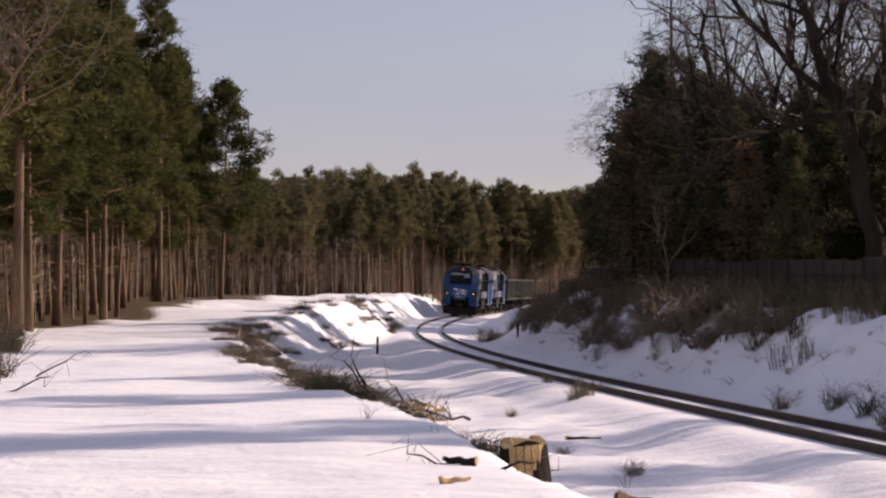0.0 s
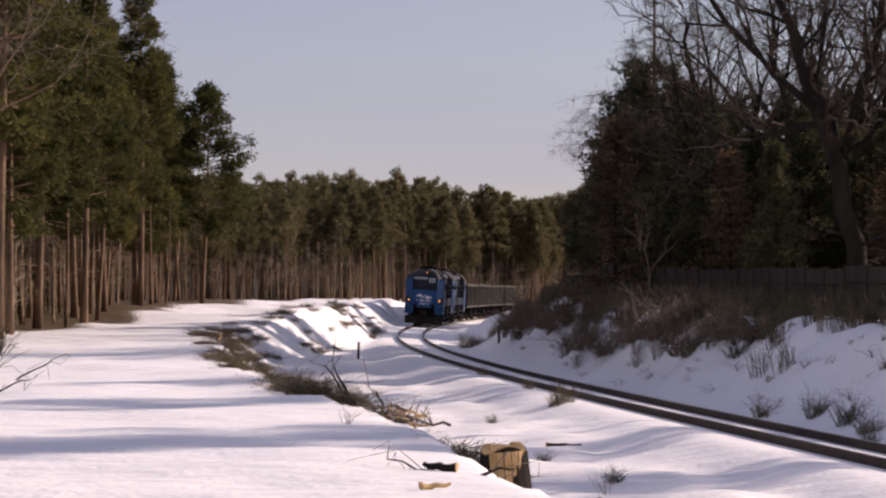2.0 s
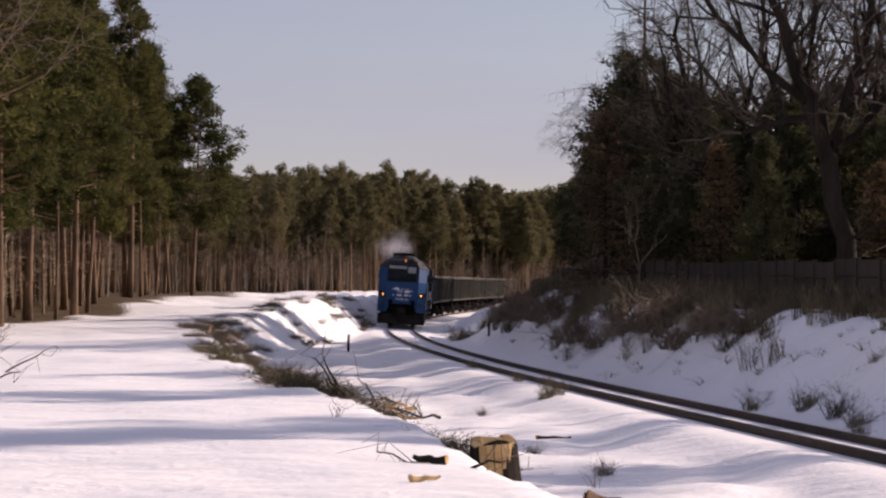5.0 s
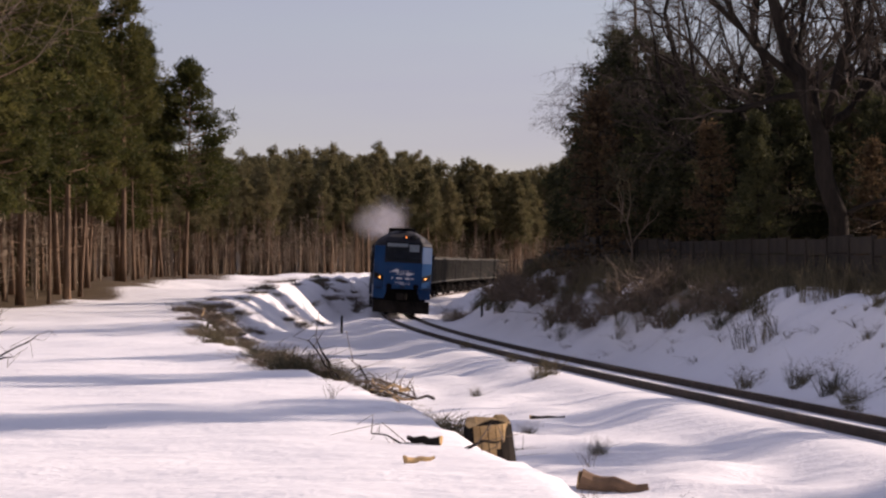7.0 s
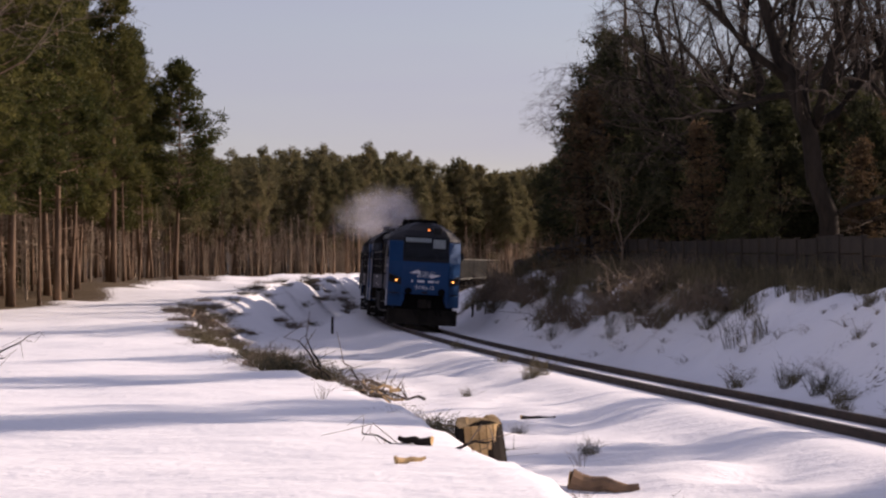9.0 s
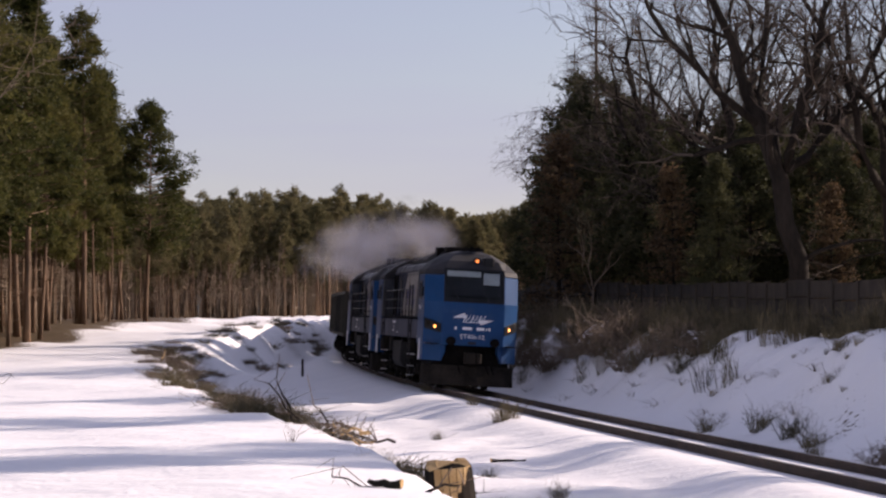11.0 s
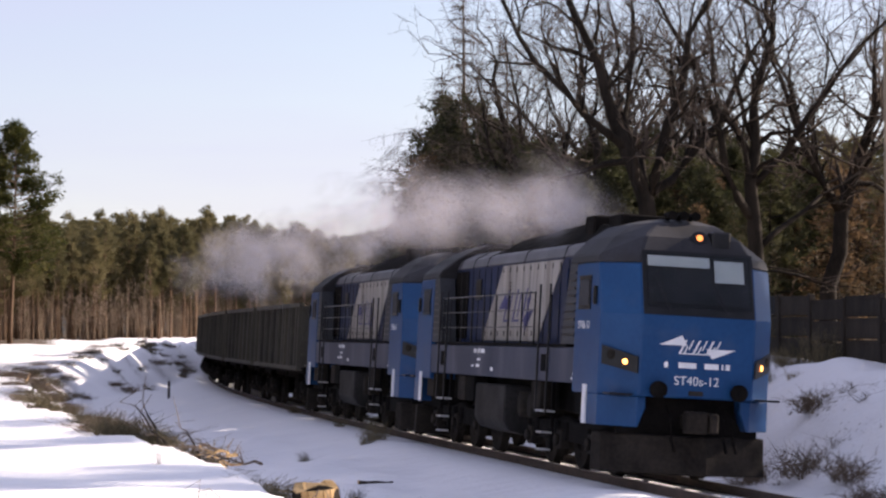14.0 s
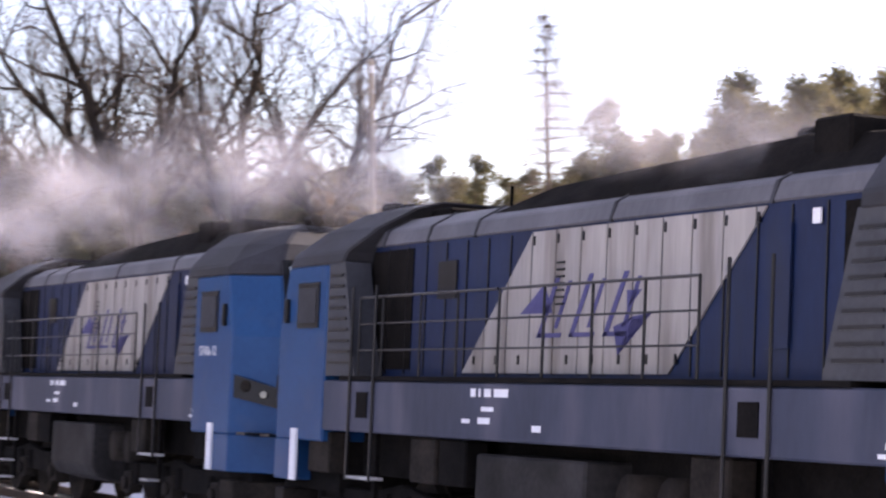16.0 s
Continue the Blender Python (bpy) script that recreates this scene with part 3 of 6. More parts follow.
def build_undergrowth():
    """Thin leafless saplings that fill the shade under the pines."""
    rng = np.random.default_rng(14)
    kinds = []
    for h in (4.5, 6.0, 7.5):
        sap, sh = new("sapling"), Shape()
        lx, ly = rng.normal(0, 0.08, 2) * h
        sh.tube([(0, 0, -0.2), (lx * 0.4, ly * 0.4, h * 0.5), (lx, ly, h)], [0.05, 0.035, 0.01], 4, False)
        for _ in range(26):
            t = rng.uniform(0.2, 1)
            p = Vector((lx * t, ly * t, h * t))
            a, ln = rng.uniform(0, math.tau), rng.uniform(0.4, 1.3) * (1.2 - t * 0.7)
            q = p + Vector((math.cos(a) * ln, math.sin(a) * ln, ln * rng.uniform(0.1, 0.9)))
            sh.tube([p, q], [0.018, 0.006], 3, False)
            for _ in range(2):
                m = p.lerp(q, rng.uniform(0.3, 0.9))
                sh.tube([m, m + Vector(rng.normal(0, 0.3, 3))], [0.011, 0.004], 3, False)
        part("stem", sh, M["stem_brown"], sap)
        kinds.append(sap)
    spots = []
    far = [(-25, 178), (-17, 216), (-6, 246), (8, 270), (25, 300), (48, 330)]
    near = [(-14.6, 79), (-17, 96), (-16, 110), (-15.2, 125), (-15.2, 140), (-18, 160), (-25, 178)]
    for line, count, deep in ((far, 900, 14), (near, 420, 16)):
        for _ in range(count):
            k = rng.uniform(0, len(line) - 1.001)
            (ax, ay), (bx, by) = line[int(k)], line[int(k) + 1]
            f, d = k - int(k), rng.uniform(0.5, deep)
            ln = math.hypot(bx - ax, by - ay)
            spots.append((ax + (bx - ax) * f - (by - ay) / ln * d, ay + (by - ay) * f + (bx - ax) / ln * d, rng.uniform(0, 360), rng.uniform(0.6, 1.1), int(rng.integers(0, 3))))
    massed("undergrowth", kinds, spots, "brown leafless saplings between the pine trunks")
    for t in kinds:
        drop(t)


build_undergrowth()


def oak_of_limbs(limbs, rng, name="oak_tree"):
    """An old oak: trunk and main boughs as given lines (x, y, z, radius), smaller branches grown from them."""
    tree = new(name)
    wood, fine = Shape(), Shape()

    def grow(p, d, ln, r, level):
        pts, way = [p], d.copy()
        for i in range(3):
            way = (way + Vector(rng.normal(0, 0.22, 3)) + Vector((0, 0, 0.07))).normalized()
            pts.append(pts[-1] + way * ln / 3)
        (wood if level < 1 else fine).tube(pts, [r, r * 0.85, r * 0.7, r * 0.5], 6 if level < 1 else 3, False)
        if level >= 4:
            return
        for i in range(3 if level < 2 else 2):
            side = Vector(rng.normal(0, 1, 3))
            side = (side - way * side.dot(way)).normalized()
            k = rng.uniform(0.35, 0.95)
            nd = way * math.cos(k) + side * math.sin(k)
            at = pts[-1] if i == 0 else pts[1].lerp(pts[3], rng.uniform(0, 1))
            grow(at, nd.normalized(), ln * rng.uniform(0.5, 0.75), max(0.007, r * rng.uniform(0.42, 0.6)), level + 1)

    for line in limbs:
        pts = [Vector(q[:3]) for q in line]
        # bend the line a little between its marks
        full, rad = [pts[0]], [line[0][3]]
        for i in range(len(pts) - 1):
            for k in (0.5, 1.0):
                full.append(pts[i].lerp(pts[i + 1], k) + Vector(rng.normal(0, 0.07, 3)) * (k < 1))
                rad.append(line[i][3] + (line[i + 1][3] - line[i][3]) * k)
        wood.tube(full, rad, 9, True)
        for i in range(2, len(full)):
            if full[i].z < 4.2:
                continue
            d = (full[i] - full[i - 1]).normalized()
            for _ in range(2):
                side = Vector(rng.normal(0, 1, 3))
                side = (side - d * side.dot(d)).normalized()
                k = rng.uniform(0.5, 1.1)
                grow(full[i], (d * math.cos(k) + side * math.sin(k)).normalized(), rng.uniform(1.3, 2.5), max(0.03, rad[i] * 0.5), 0)
        grow(full[-1], (full[-1] - full[-2]).normalized(), 2.6, rad[-1] * 0.9, 0)
    part("trunk", wood, M["bark_dark"], tree, "dark furrowed trunk and crooked boughs", smooth=True)
    tagged(part("branchwork", fine, M["oak_twig"], tree, "fine leafless branches and twigs"), kind="stuff")
    return tree


def build_right_trees():
    rng = np.random.default_rng(13)

    def at(az, d):
        return math.sin(radians(az)) * d, math.cos(radians(az)) * d * 1.2

    def bearing(az, d):
        return math.sin(radians(az)) * d, math.cos(radians(az)) * d

    def tall(d, rise):
        """Height of a tree whose top stands at that angle."""
        return 0.9 + d * math.tan(radians(rise))

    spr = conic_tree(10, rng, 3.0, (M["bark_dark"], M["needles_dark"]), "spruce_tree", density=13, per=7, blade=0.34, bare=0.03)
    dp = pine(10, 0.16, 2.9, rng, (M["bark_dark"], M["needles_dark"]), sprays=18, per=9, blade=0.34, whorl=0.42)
    for k, (az, d, rise) in enumerate([(4.45, 122, 3.5), (4.75, 119, 4.6), (5.1, 114, 5.2), (5.6, 110, 5.1), (6.1, 106, 4.7), (6.7, 100, 4.4), (7.2, 96, 4.1), (7.8, 90, 3.6), (8.35, 84, 3.4), (9.0, 88, 4.1), (9.7, 92, 4.2), (10.5, 90, 4.0),
                                       (11.2, 86, 3.6), (11.9, 90, 4.1), (12.8, 92, 3.9), (13.7, 96, 3.8), (14.8, 98, 3.3), (15.8, 102, 3.2), (4.9, 127, 4.4), (5.4, 122, 4.9), (6.4, 114, 4.5), (7.5, 104, 4.2), (8.6, 98, 4.4), (10.0, 102, 4.4), (11.5, 102, 4.3), (13.2, 104, 4.0)]):
        x, y = bearing(az, d)
        if k % 3 == 1 or k == 8:
            plant(spr, x, y, rng.uniform(0, 360), tall(d, rise) / 10, "dense dark spruce behind the fence", "spruce tree", "spruces behind the fence")
        else:
            plant(dp, x, y, rng.uniform(0, 360), tall(d, rise) / 10, "bushy pine in the garden wood, shade put into its colour", "pine tree", "pines behind the fence")
    drop(spr)
    drop(dp)
    # the great oak by the fence, and its mirror-wise neighbours
    great = oak_of_limbs([
        [(0, 0, -0.3, 0.36), (-0.1, 0, 2.2, 0.29), (-0.6, 0.1, 4.6, 0.26), (-1.5, 0.2, 7.0, 0.19), (-1.95, 0.5, 8.8, 0.14), (-3.0, 0.7, 11.2, 0.09)],
        [(-0.55, 0.1, 4.5, 0.19), (-0.25, -0.6, 6.0, 0.16), (0.15, -1.1, 7.4, 0.13), (0.45, -1.4, 9.4, 0.10), (1.5, -1.6, 11.4, 0.07)],
        [(-1.2, 0.1, 6.2, 0.14), (-2.6, -0.6, 7.2, 0.11), (-4.0, -1.0, 8.6, 0.085), (-5.0, -1.2, 10.4, 0.06)],
        [(-0.4, 0.2, 4.9, 0.15), (0.8, 0.9, 5.9, 0.12), (2.0, 1.5, 7.2, 0.10), (3.0, 1.9, 9.2, 0.07)],
        [(-0.9, 0.1, 5.4, 0.12), (-1.0, 1.3, 7.2, 0.10), (-0.6, 2.2, 9.6, 0.07)],
        [(0.05, 0, 2.2, 0.07), (1.0, -0.4, 2.6, 0.055), (2.0, -0.8, 2.75, 0.035)],
    ], rng)
    other = oak_of_limbs([
        [(0, 0, -0.3, 0.30), (-0.15, 0.1, 3.0, 0.24), (-0.3, 0.1, 5.2, 0.20), (-0.1, 0.4, 7.6, 0.15), (0.6, 0.6, 9.8, 0.10), (0.5, 0.8, 11.4, 0.07)],
        [(-0.2, 0.1, 4.0, 0.15), (-1.2, -0.5, 5.6, 0.12), (-1.7, -0.9, 7.6, 0.10), (-2.9, -1.2, 9.8, 0.065)],
        [(-0.3, 0.1, 5.0, 0.14), (0.9, 0.2, 6.2, 0.12), (1.9, -0.3, 7.8, 0.09), (3.1, -0.4, 9.4, 0.06)],
        [(-0.2, 0.3, 6.0, 0.11), (-1.0, 1.4, 7.6, 0.09), (-1.0, 2.3, 9.8, 0.06)],
        [(-0.15, 0.1, 3.1, 0.10), (1.0, 0.8, 4.0, 0.08), (2.2, 1.2, 4.9, 0.055)],
    ], rng)
    x, y = bearing(10.28, 72)
    plant(great, x, y, 0, 1.0, "old leafless oak with a leaning dark trunk and crooked boughs", "oak tree", "bare oaks behind the fence")
    for az, d, turn, sc, tr in [(12.5, 74, 0, 1.0, other), (14.0, 80, 200, 0.95, great), (8.6, 90, 170, 0.95, other), (7.2, 100, 60, 0.95, great), (11.2, 98, 100, 1.0, other), (9.8, 104, 300, 1.0, great)]:
        x, y = bearing(az, d)
        plant(tr, x, y, turn, sc, "leafless oak with a dark trunk and spreading crooked boughs", "oak tree", "bare oaks behind the fence")
    drop(great)
    drop(other)
    # a bare larch that overtops the conifers, drooping twigs down its side
    larch = conic_tree(17.6, rng, 3.4, (M["oak_twig"], M["oak_twig"]), "larch_tree", leafless=True, bare=0.30, droop=0.3)
    for az, d, sc in [(5.47, 112, 0.98), (4.95, 118, 0.78), (6.5, 116, 0.85)]:
        x, y = bearing(az, d)
        plant(larch, x, y, az * 50, sc, "leafless larch with thin drooping twigs above the conifers", "larch tree", "bare larches behind the fence")
    drop(larch)
    birch = bare_tree(13, rng, 0.14, 0.7, (M["bark_dark"], M["oak_twig"]), levels=7, first=0.3, droop=0.3, name="birch_tree", twigs=2)
    for az, d, turn, sc in [(5.45, 114, 130, 0.92), (6.3, 108, 20, 1.0)]:
        x, y = bearing(az, d)
        plant(birch, x, y, turn, sc, "leafless birch with thin drooping twigs", "birch tree", "bare birches behind the fence")
    drop(birch)
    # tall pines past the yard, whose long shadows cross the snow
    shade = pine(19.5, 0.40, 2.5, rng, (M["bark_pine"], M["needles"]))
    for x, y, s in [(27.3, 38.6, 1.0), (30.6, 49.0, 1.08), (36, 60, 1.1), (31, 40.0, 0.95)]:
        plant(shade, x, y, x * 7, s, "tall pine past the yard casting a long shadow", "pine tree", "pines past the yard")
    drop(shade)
    larch = conic_tree(16.2, rng, 3.6, (M["twig"], M["twig"]), "larch_tree", leafless=True, bare=0.28, droop=0.1)
    for az, d, s in [(23.2, 92, 1.0), (26.6, 118, 0.8)]:
        x, y = at(az, d)
        plant(larch, x, y, 0, s, "leafless larch with a straight stem above the wood", "larch tree", "larches")
    drop(larch)
    # a thicket of brown scrub under the trees
    scrub = bare_tree(5.0, rng, 0.05, 1.0, (M["twig"], M["brush"]), levels=5, first=0.3, name="scrub_tree", twigs=3, turn=0.6)
    hb = conic_tree(6.0, rng, 1.9, (M["bark_dark"], M["dry_leaves"]), "beech_tree", density=8, blade=0.22, per=6, bare=0.08)
    for i in range(34):
        az = 5.2 + i * 0.42 + rng.uniform(-0.2, 0.2)
        x, y = at(az, rng.uniform(66, 90) + (12 if az < 8 else 0))
        plant(hb if i % 3 else scrub, x, y, rng.uniform(0, 360), rng.uniform(0.7, 1.25), "brown scrubby young tree in the shade behind the fence", "young tree", "scrub behind the fence")
    drop(scrub)
    drop(hb)
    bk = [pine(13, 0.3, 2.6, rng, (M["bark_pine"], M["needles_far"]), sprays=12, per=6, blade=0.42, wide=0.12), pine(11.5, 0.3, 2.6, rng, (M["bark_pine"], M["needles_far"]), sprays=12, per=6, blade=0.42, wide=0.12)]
    for i in range(58):
        az = 10 + i * 0.46 + rng.uniform(-0.3, 0.3)
        d = rng.uniform(104, 122)
        x, y = at(az, d)
        up = float(np.interp(az, [11, 20, 22, 26, 30, 36], [0.9, 0.86, 0.84, 0.98, 1.16, 1.24]))
        plant(bk[i % 2], x, y, rng.uniform(0, 360), up * rng.uniform(0.85, 1.1), "brownish-green pine in the wood behind the yard", "pine tree", "pines behind the yard")
    spots = []
    for i in range(130):
        az = 10 + i * 0.215 + rng.uniform(-0.3, 0.3)
        x, y = at(az, rng.uniform(126, 150))
        up = float(np.interp(az, [10, 20, 22, 26, 30, 37], [0.95, 0.98, 0.98, 1.12, 1.35, 1.45]))
        spots.append((x, y, rng.uniform(0, 360), up * rng.uniform(0.85, 1.08), i % 2))
    # hidden pines added along the far side of the cutting keep the sun off it
    for i in range(70):
        x, y, _ = beside(rng.uniform(122, 196), rng.uniform(14.5, 25))
        spots.append((x, y, rng.uniform(0, 360), rng.uniform(0.8, 1.0), i % 2))
    massed("yard_woods", bk, spots, "mixed pine woods behind the yard, haze put into their colour")
    for t in bk:
        drop(t)


build_right_trees()


# ---- the train ----
M.update({
    "blue_paint": surface("blue_paint", (0.0035, 0.040, 0.122), (0.007, 0.060, 0.168), 0.42, scale=0.8, fine=12, bump=0.05, dirt=(0.03, 0.06, 0.13), grime_scale=1.4, grime_at=0.66, spec=0.2),
    # hood blue, darkened in the colour for the shade of its recess
    "dark_blue": surface("dark_blue", (0.003, 0.009, 0.036), (0.006, 0.020, 0.066), 0.5, scale=0.8, fine=12, bump=0.08, dirt=(0.014, 0.016, 0.026), stretch=(1, 1, 0.4), spec=0.2),
    "frame_paint": surface("frame_paint", (0.016, 0.022, 0.042), (0.036, 0.044, 0.074), 0.6, scale=0.9, fine=10, bump=0.1, dirt=(0.08, 0.08, 0.11), stretch=(1, 1, 0.35), grime_at=0.58),
    "white_panel": surface("white_panel", (0.20, 0.185, 0.175), (0.36, 0.335, 0.315), 0.55, scale=0.9, fine=9, bump=0.06, dirt=(0.12, 0.10, 0.088), stretch=(1.6, 1, 0.22), grime_scale=1.6, grime_at=0.60),
    "grey_panel": surface("grey_panel", (0.018, 0.02, 0.026), (0.05, 0.053, 0.062), 0.6, scale=1.2, fine=14, bump=0.1, dirt=(0.03, 0.03, 0.03)),
    "roof_grey": surface("roof_grey", (0.012, 0.012, 0.015), (0.034, 0.034, 0.040), 0.7, scale=0.9, fine=12, bump=0.12, dirt=(0.015, 0.014, 0.014), grime_at=0.55),
    "silver_roof": surface("silver_roof", (0.045, 0.045, 0.052), (0.115, 0.11, 0.118), 0.5, scale=0.9, fine=12, bump=0.1, dirt=(0.07, 0.065, 0.07), stretch=(1, 1, 0.5)),
    # soot black; also the sheets for shade in doorways and foot holes
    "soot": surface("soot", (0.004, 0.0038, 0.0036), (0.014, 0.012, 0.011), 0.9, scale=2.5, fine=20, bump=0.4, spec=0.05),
    "grimy_steel": surface("grimy_steel", (0.009, 0.0075, 0.0065), (0.034, 0.028, 0.023), 0.85, scale=2.0, fine=16, bump=0.4, spec=0.08),
    "tank_grey": surface("tank_grey", (0.014, 0.013, 0.013), (0.045, 0.042, 0.041), 0.7, scale=1.5, fine=14, bump=0.2, dirt=(0.012, 0.011, 0.010), spec=0.08),
    "black_trim": surface("black_trim", (0.004, 0.004, 0.005), (0.013, 0.013, 0.015), 0.4, scale=3, fine=30, bump=0.05, spec=0.25),
    "white_mark": surface("white_mark", (0.62, 0.63, 0.66), (0.80, 0.80, 0.82), 0.5, scale=3, fine=20, bump=0.0),
    "violet_mark": surface("violet_mark", (0.035, 0.034, 0.12), (0.06, 0.06, 0.17), 0.55, scale=3, fine=20, bump=0.0),
    "blind": surface("blind", (0.55, 0.57, 0.56), (0.70, 0.72, 0.70), 0.7, scale=3, fine=20, bump=0.0),
    "cab_dark": surface("cab_dark", (0.016, 0.017, 0.020), (0.042, 0.042, 0.048), 0.8, scale=2, fine=12, bump=0.1),
    "wagon_side": surface("wagon_side", (0.022, 0.021, 0.018), (0.075, 0.068, 0.052), 0.8, scale=0.7, fine=8, bump=0.3, island=0.25, stretch=(1, 1, 0.35), dirt=(0.035, 0.028, 0.024), grime_at=0.6),
    "lamp_on": glowing("lamp_on", (1.0, 0.38, 0.09), 3.5),
    "lamp_dim": glowing("lamp_dim", (1.0, 0.26, 0.05), 1.3),
    "lamp_off": surface("lamp_off", (0.30, 0.28, 0.22), (0.45, 0.42, 0.34), 0.2, scale=6, fine=40, bump=0.0, spec=0.6),
    "yellow_lens": surface("yellow_lens", (0.5, 0.42, 0.06), (0.65, 0.55, 0.10), 0.2, scale=6, fine=40, bump=0.0, spec=0.6),
})


def glass_material():
    m, n, l = nodes_of("cab_glass")
    bs = n["Principled BSDF"]
    bs.inputs["Base Color"].default_value = (0.72, 0.76, 0.78, 1)
    bs.inputs["Roughness"].default_value = 0.04
    bs.inputs["Transmission Weight"].default_value = 1.0
    bs.inputs["IOR"].default_value = 1.12
    return m


M["glass"] = glass_material()


def lettering(name, text, size, material, parent, m):
    """Flat letters as a thin mesh, facing along the pose's z."""
    cu = bpy.data.curves.new(name, "FONT")
    cu.body, cu.size, cu.align_x, cu.align_y, cu.extrude = text, size, "CENTER", "CENTER", 0.002
    ob = new(name, cu)
    me = bpy.data.meshes.new_from_object(ob.evaluated_get(bpy.context.evaluated_depsgraph_get()))
    bpy.data.objects.remove(ob)
    me.materials.clear()
    me.materials.append(material)
    return part(name, me, None, parent, at=m)


def plate(name, pts, normal, depth, material, parent, label=""):
    """A flat polygon of 3D points with a little thickness along its normal."""
    sh, nv = Shape(), Vector(normal).normalized() * depth
    n = len(pts)
    sh.add([Vector(p) for p in pts] + [Vector(p) + nv for p in pts], [tuple(range(n)), tuple(range(2 * n - 1, n - 1, -1))] + [(i, i + n, (i + 1) % n + n, (i + 1) % n) for i in range(n)])
    return part(name, sh, material, parent, label)


def disc(sh, centre, axis, r, depth, n=14):
    a = Vector(axis).normalized()
    sh.tube([Vector(centre), Vector(centre) + a * depth], [r, r], n)


def turned(pts, flip):
    return [(-p[0], -p[1], p[2]) if flip else tuple(p) for p in pts]


W, NOSE, CAB, BACK = 1.47, 8.30, 7.62, 6.00


def plan(z, back=BACK, grow=0.0):
    """The outline of the cab at a height."""
    k = max(0.0, z - 2.86)
    nose = NOSE - 0.30 * k - 0.06 * max(0, 1.9 - z)
    w = W + grow
    side = CAB + nose - NOSE
    return [(back, -w, z), (side, -w, z), (nose + grow, -0.96 - grow * 0.5, z), (nose + grow, 0.96 + grow * 0.5, z), (side, w, z), (back, w, z)]


def loco_end(loco, flip, lit):
    def ring(r):
        return turned(r, flip)

    def P(name, sh, mat, parent, label="", **kw):
        return part(name, sh, M[mat], parent, label, **kw)

    f = -1 if flip else 1
    sh = Shape()
    sh.loft([ring(plan(1.45)), ring(plan(1.62)), ring(plan(2.85)), ring(plan(3.74))])
    cab = P("cab", sh, "blue_paint", loco, "bright blue cab with chamfered corners", bevel=0.025)
    # dark roof, sloping in from the eaves and back from the windscreen
    sh = Shape()
    rings = []
    for z, w, fw, xn, xf, xb in [(3.74, 1.48, 0.96, 8.04, 7.36, 5.55), (3.90, 1.44, 0.94, 7.98, 7.30, 5.50), (4.22, 1.12, 0.80, 7.76, 7.0, 5.3), (4.48, 0.72, 0.52, 7.36, 6.7, 5.1), (4.58, 0.40, 0.30, 6.95, 6.4, 5.0)]:
        rings.append(ring([(xb, -w, z), (xf, -w, z), (xn, -fw, z), (xn, fw, z), (xf, w, z), (xb, w, z)]))
    sh.loft(rings)
    roof = P("cab_roof", sh, "roof_grey", loco, "dark grey sloping cab roof", bevel=0.03)
    # slanted dark panel between cab and gangway
    for s in (-1, 1):
        sh = Shape()
        sh.prism([(x * f, z) for x, z in [(5.05, 2.3), (6.0, 2.3), (6.0, 3.76), (5.5, 3.76)]], s * 1.12, s * 1.455)
        panel = P("louvre_panel", sh, "grey_panel", loco, "dark grey louvred panel")
        for i in range(9):
            z = 2.45 + i * 0.14
            lou = Shape()
            x0 = 5.16 + 0.3 * (z - 2.3)
            lou.box(min(f * x0, f * 5.92), max(f * x0, f * 5.92), s * 1.46 - 0.008, s * 1.46 + 0.008, z, z + 0.035)
            P("louvre", lou, "black_trim", panel)
        # cab side window and its frame
        sh = Shape()
        x0, x1 = sorted((f * 6.25, f * 6.98))
        sh.box(x0, x1, s * 1.475 - 0.012, s * 1.475 + 0.012, 2.92, 3.52)
        win = P("side_window", sh, "black_trim", loco, "dark cab side window")
        sh = Shape()
        sh.box(x0 + 0.07, x1 - 0.07, s * 1.492 - 0.004, s * 1.492 + 0.004, 2.99, 3.45)
        P("pane", sh, "cab_dark", win, "dull reflecting pane", bevel=0)
        # corner skirt and its pale edge
        sh = Shape()
        sh.loft([ring([(7.0, s * 1.47, z), (CAB, s * 1.47, z), (8.18, s * 0.96, z), (8.18, s * 0.80 if z > 1.2 else s * 0.92, z), (7.0, s * 0.80 if z > 1.2 else s * 0.92, z)]) for z in (0.92, 1.25, 1.448)])
        P("skirt", sh, "blue_paint", loco, "blue corner skirt", bevel=0.015)
        sh = Shape()
        x0, x1 = sorted((f * 6.80, f * 6.995))
        sh.box(x0, x1, s * 1.47 - 0.03, s * 1.47 + 0.004, 0.92, 1.6)
        P("skirt_edge", sh, "white_mark", loco, "pale skirt edge")
        # mirror
        sh = Shape()
        x0, x1 = sorted((f * 7.28, f * 7.36))
        sh.box(x0, x1, s * 1.50 - 0.03, s * 1.50 + 0.11, 3.0, 3.32)
        P("mirror", sh, "black_trim", loco, "cab mirror", bevel=0.012)

    def nose_at(z, out=0.0):
        return (NOSE - 0.30 * max(0, z - 2.86) - 0.06 * max(0, 1.9 - z) + out) * f

    def front(name, y0, y1, z0, z1, mat, parent, label="", out=0.006, thick=0.012, bevel=0.0):
        ys = sorted((f * y0, f * y1))
        pts = [(nose_at(z0, out), ys[0], z0), (nose_at(z0, out), ys[1], z0), (nose_at(z1, out), ys[1], z1), (nose_at(z1, out), ys[0], z1)]
        return plate(name, pts, (f, 0, 0), thick, M[mat], parent, label)

    # windscreen surround, interior blinds, glass
    scr = front("windscreen", -0.94, 0.94, 2.86, 3.97, "black_trim", loco, "black-framed windscreen with pale blinds")
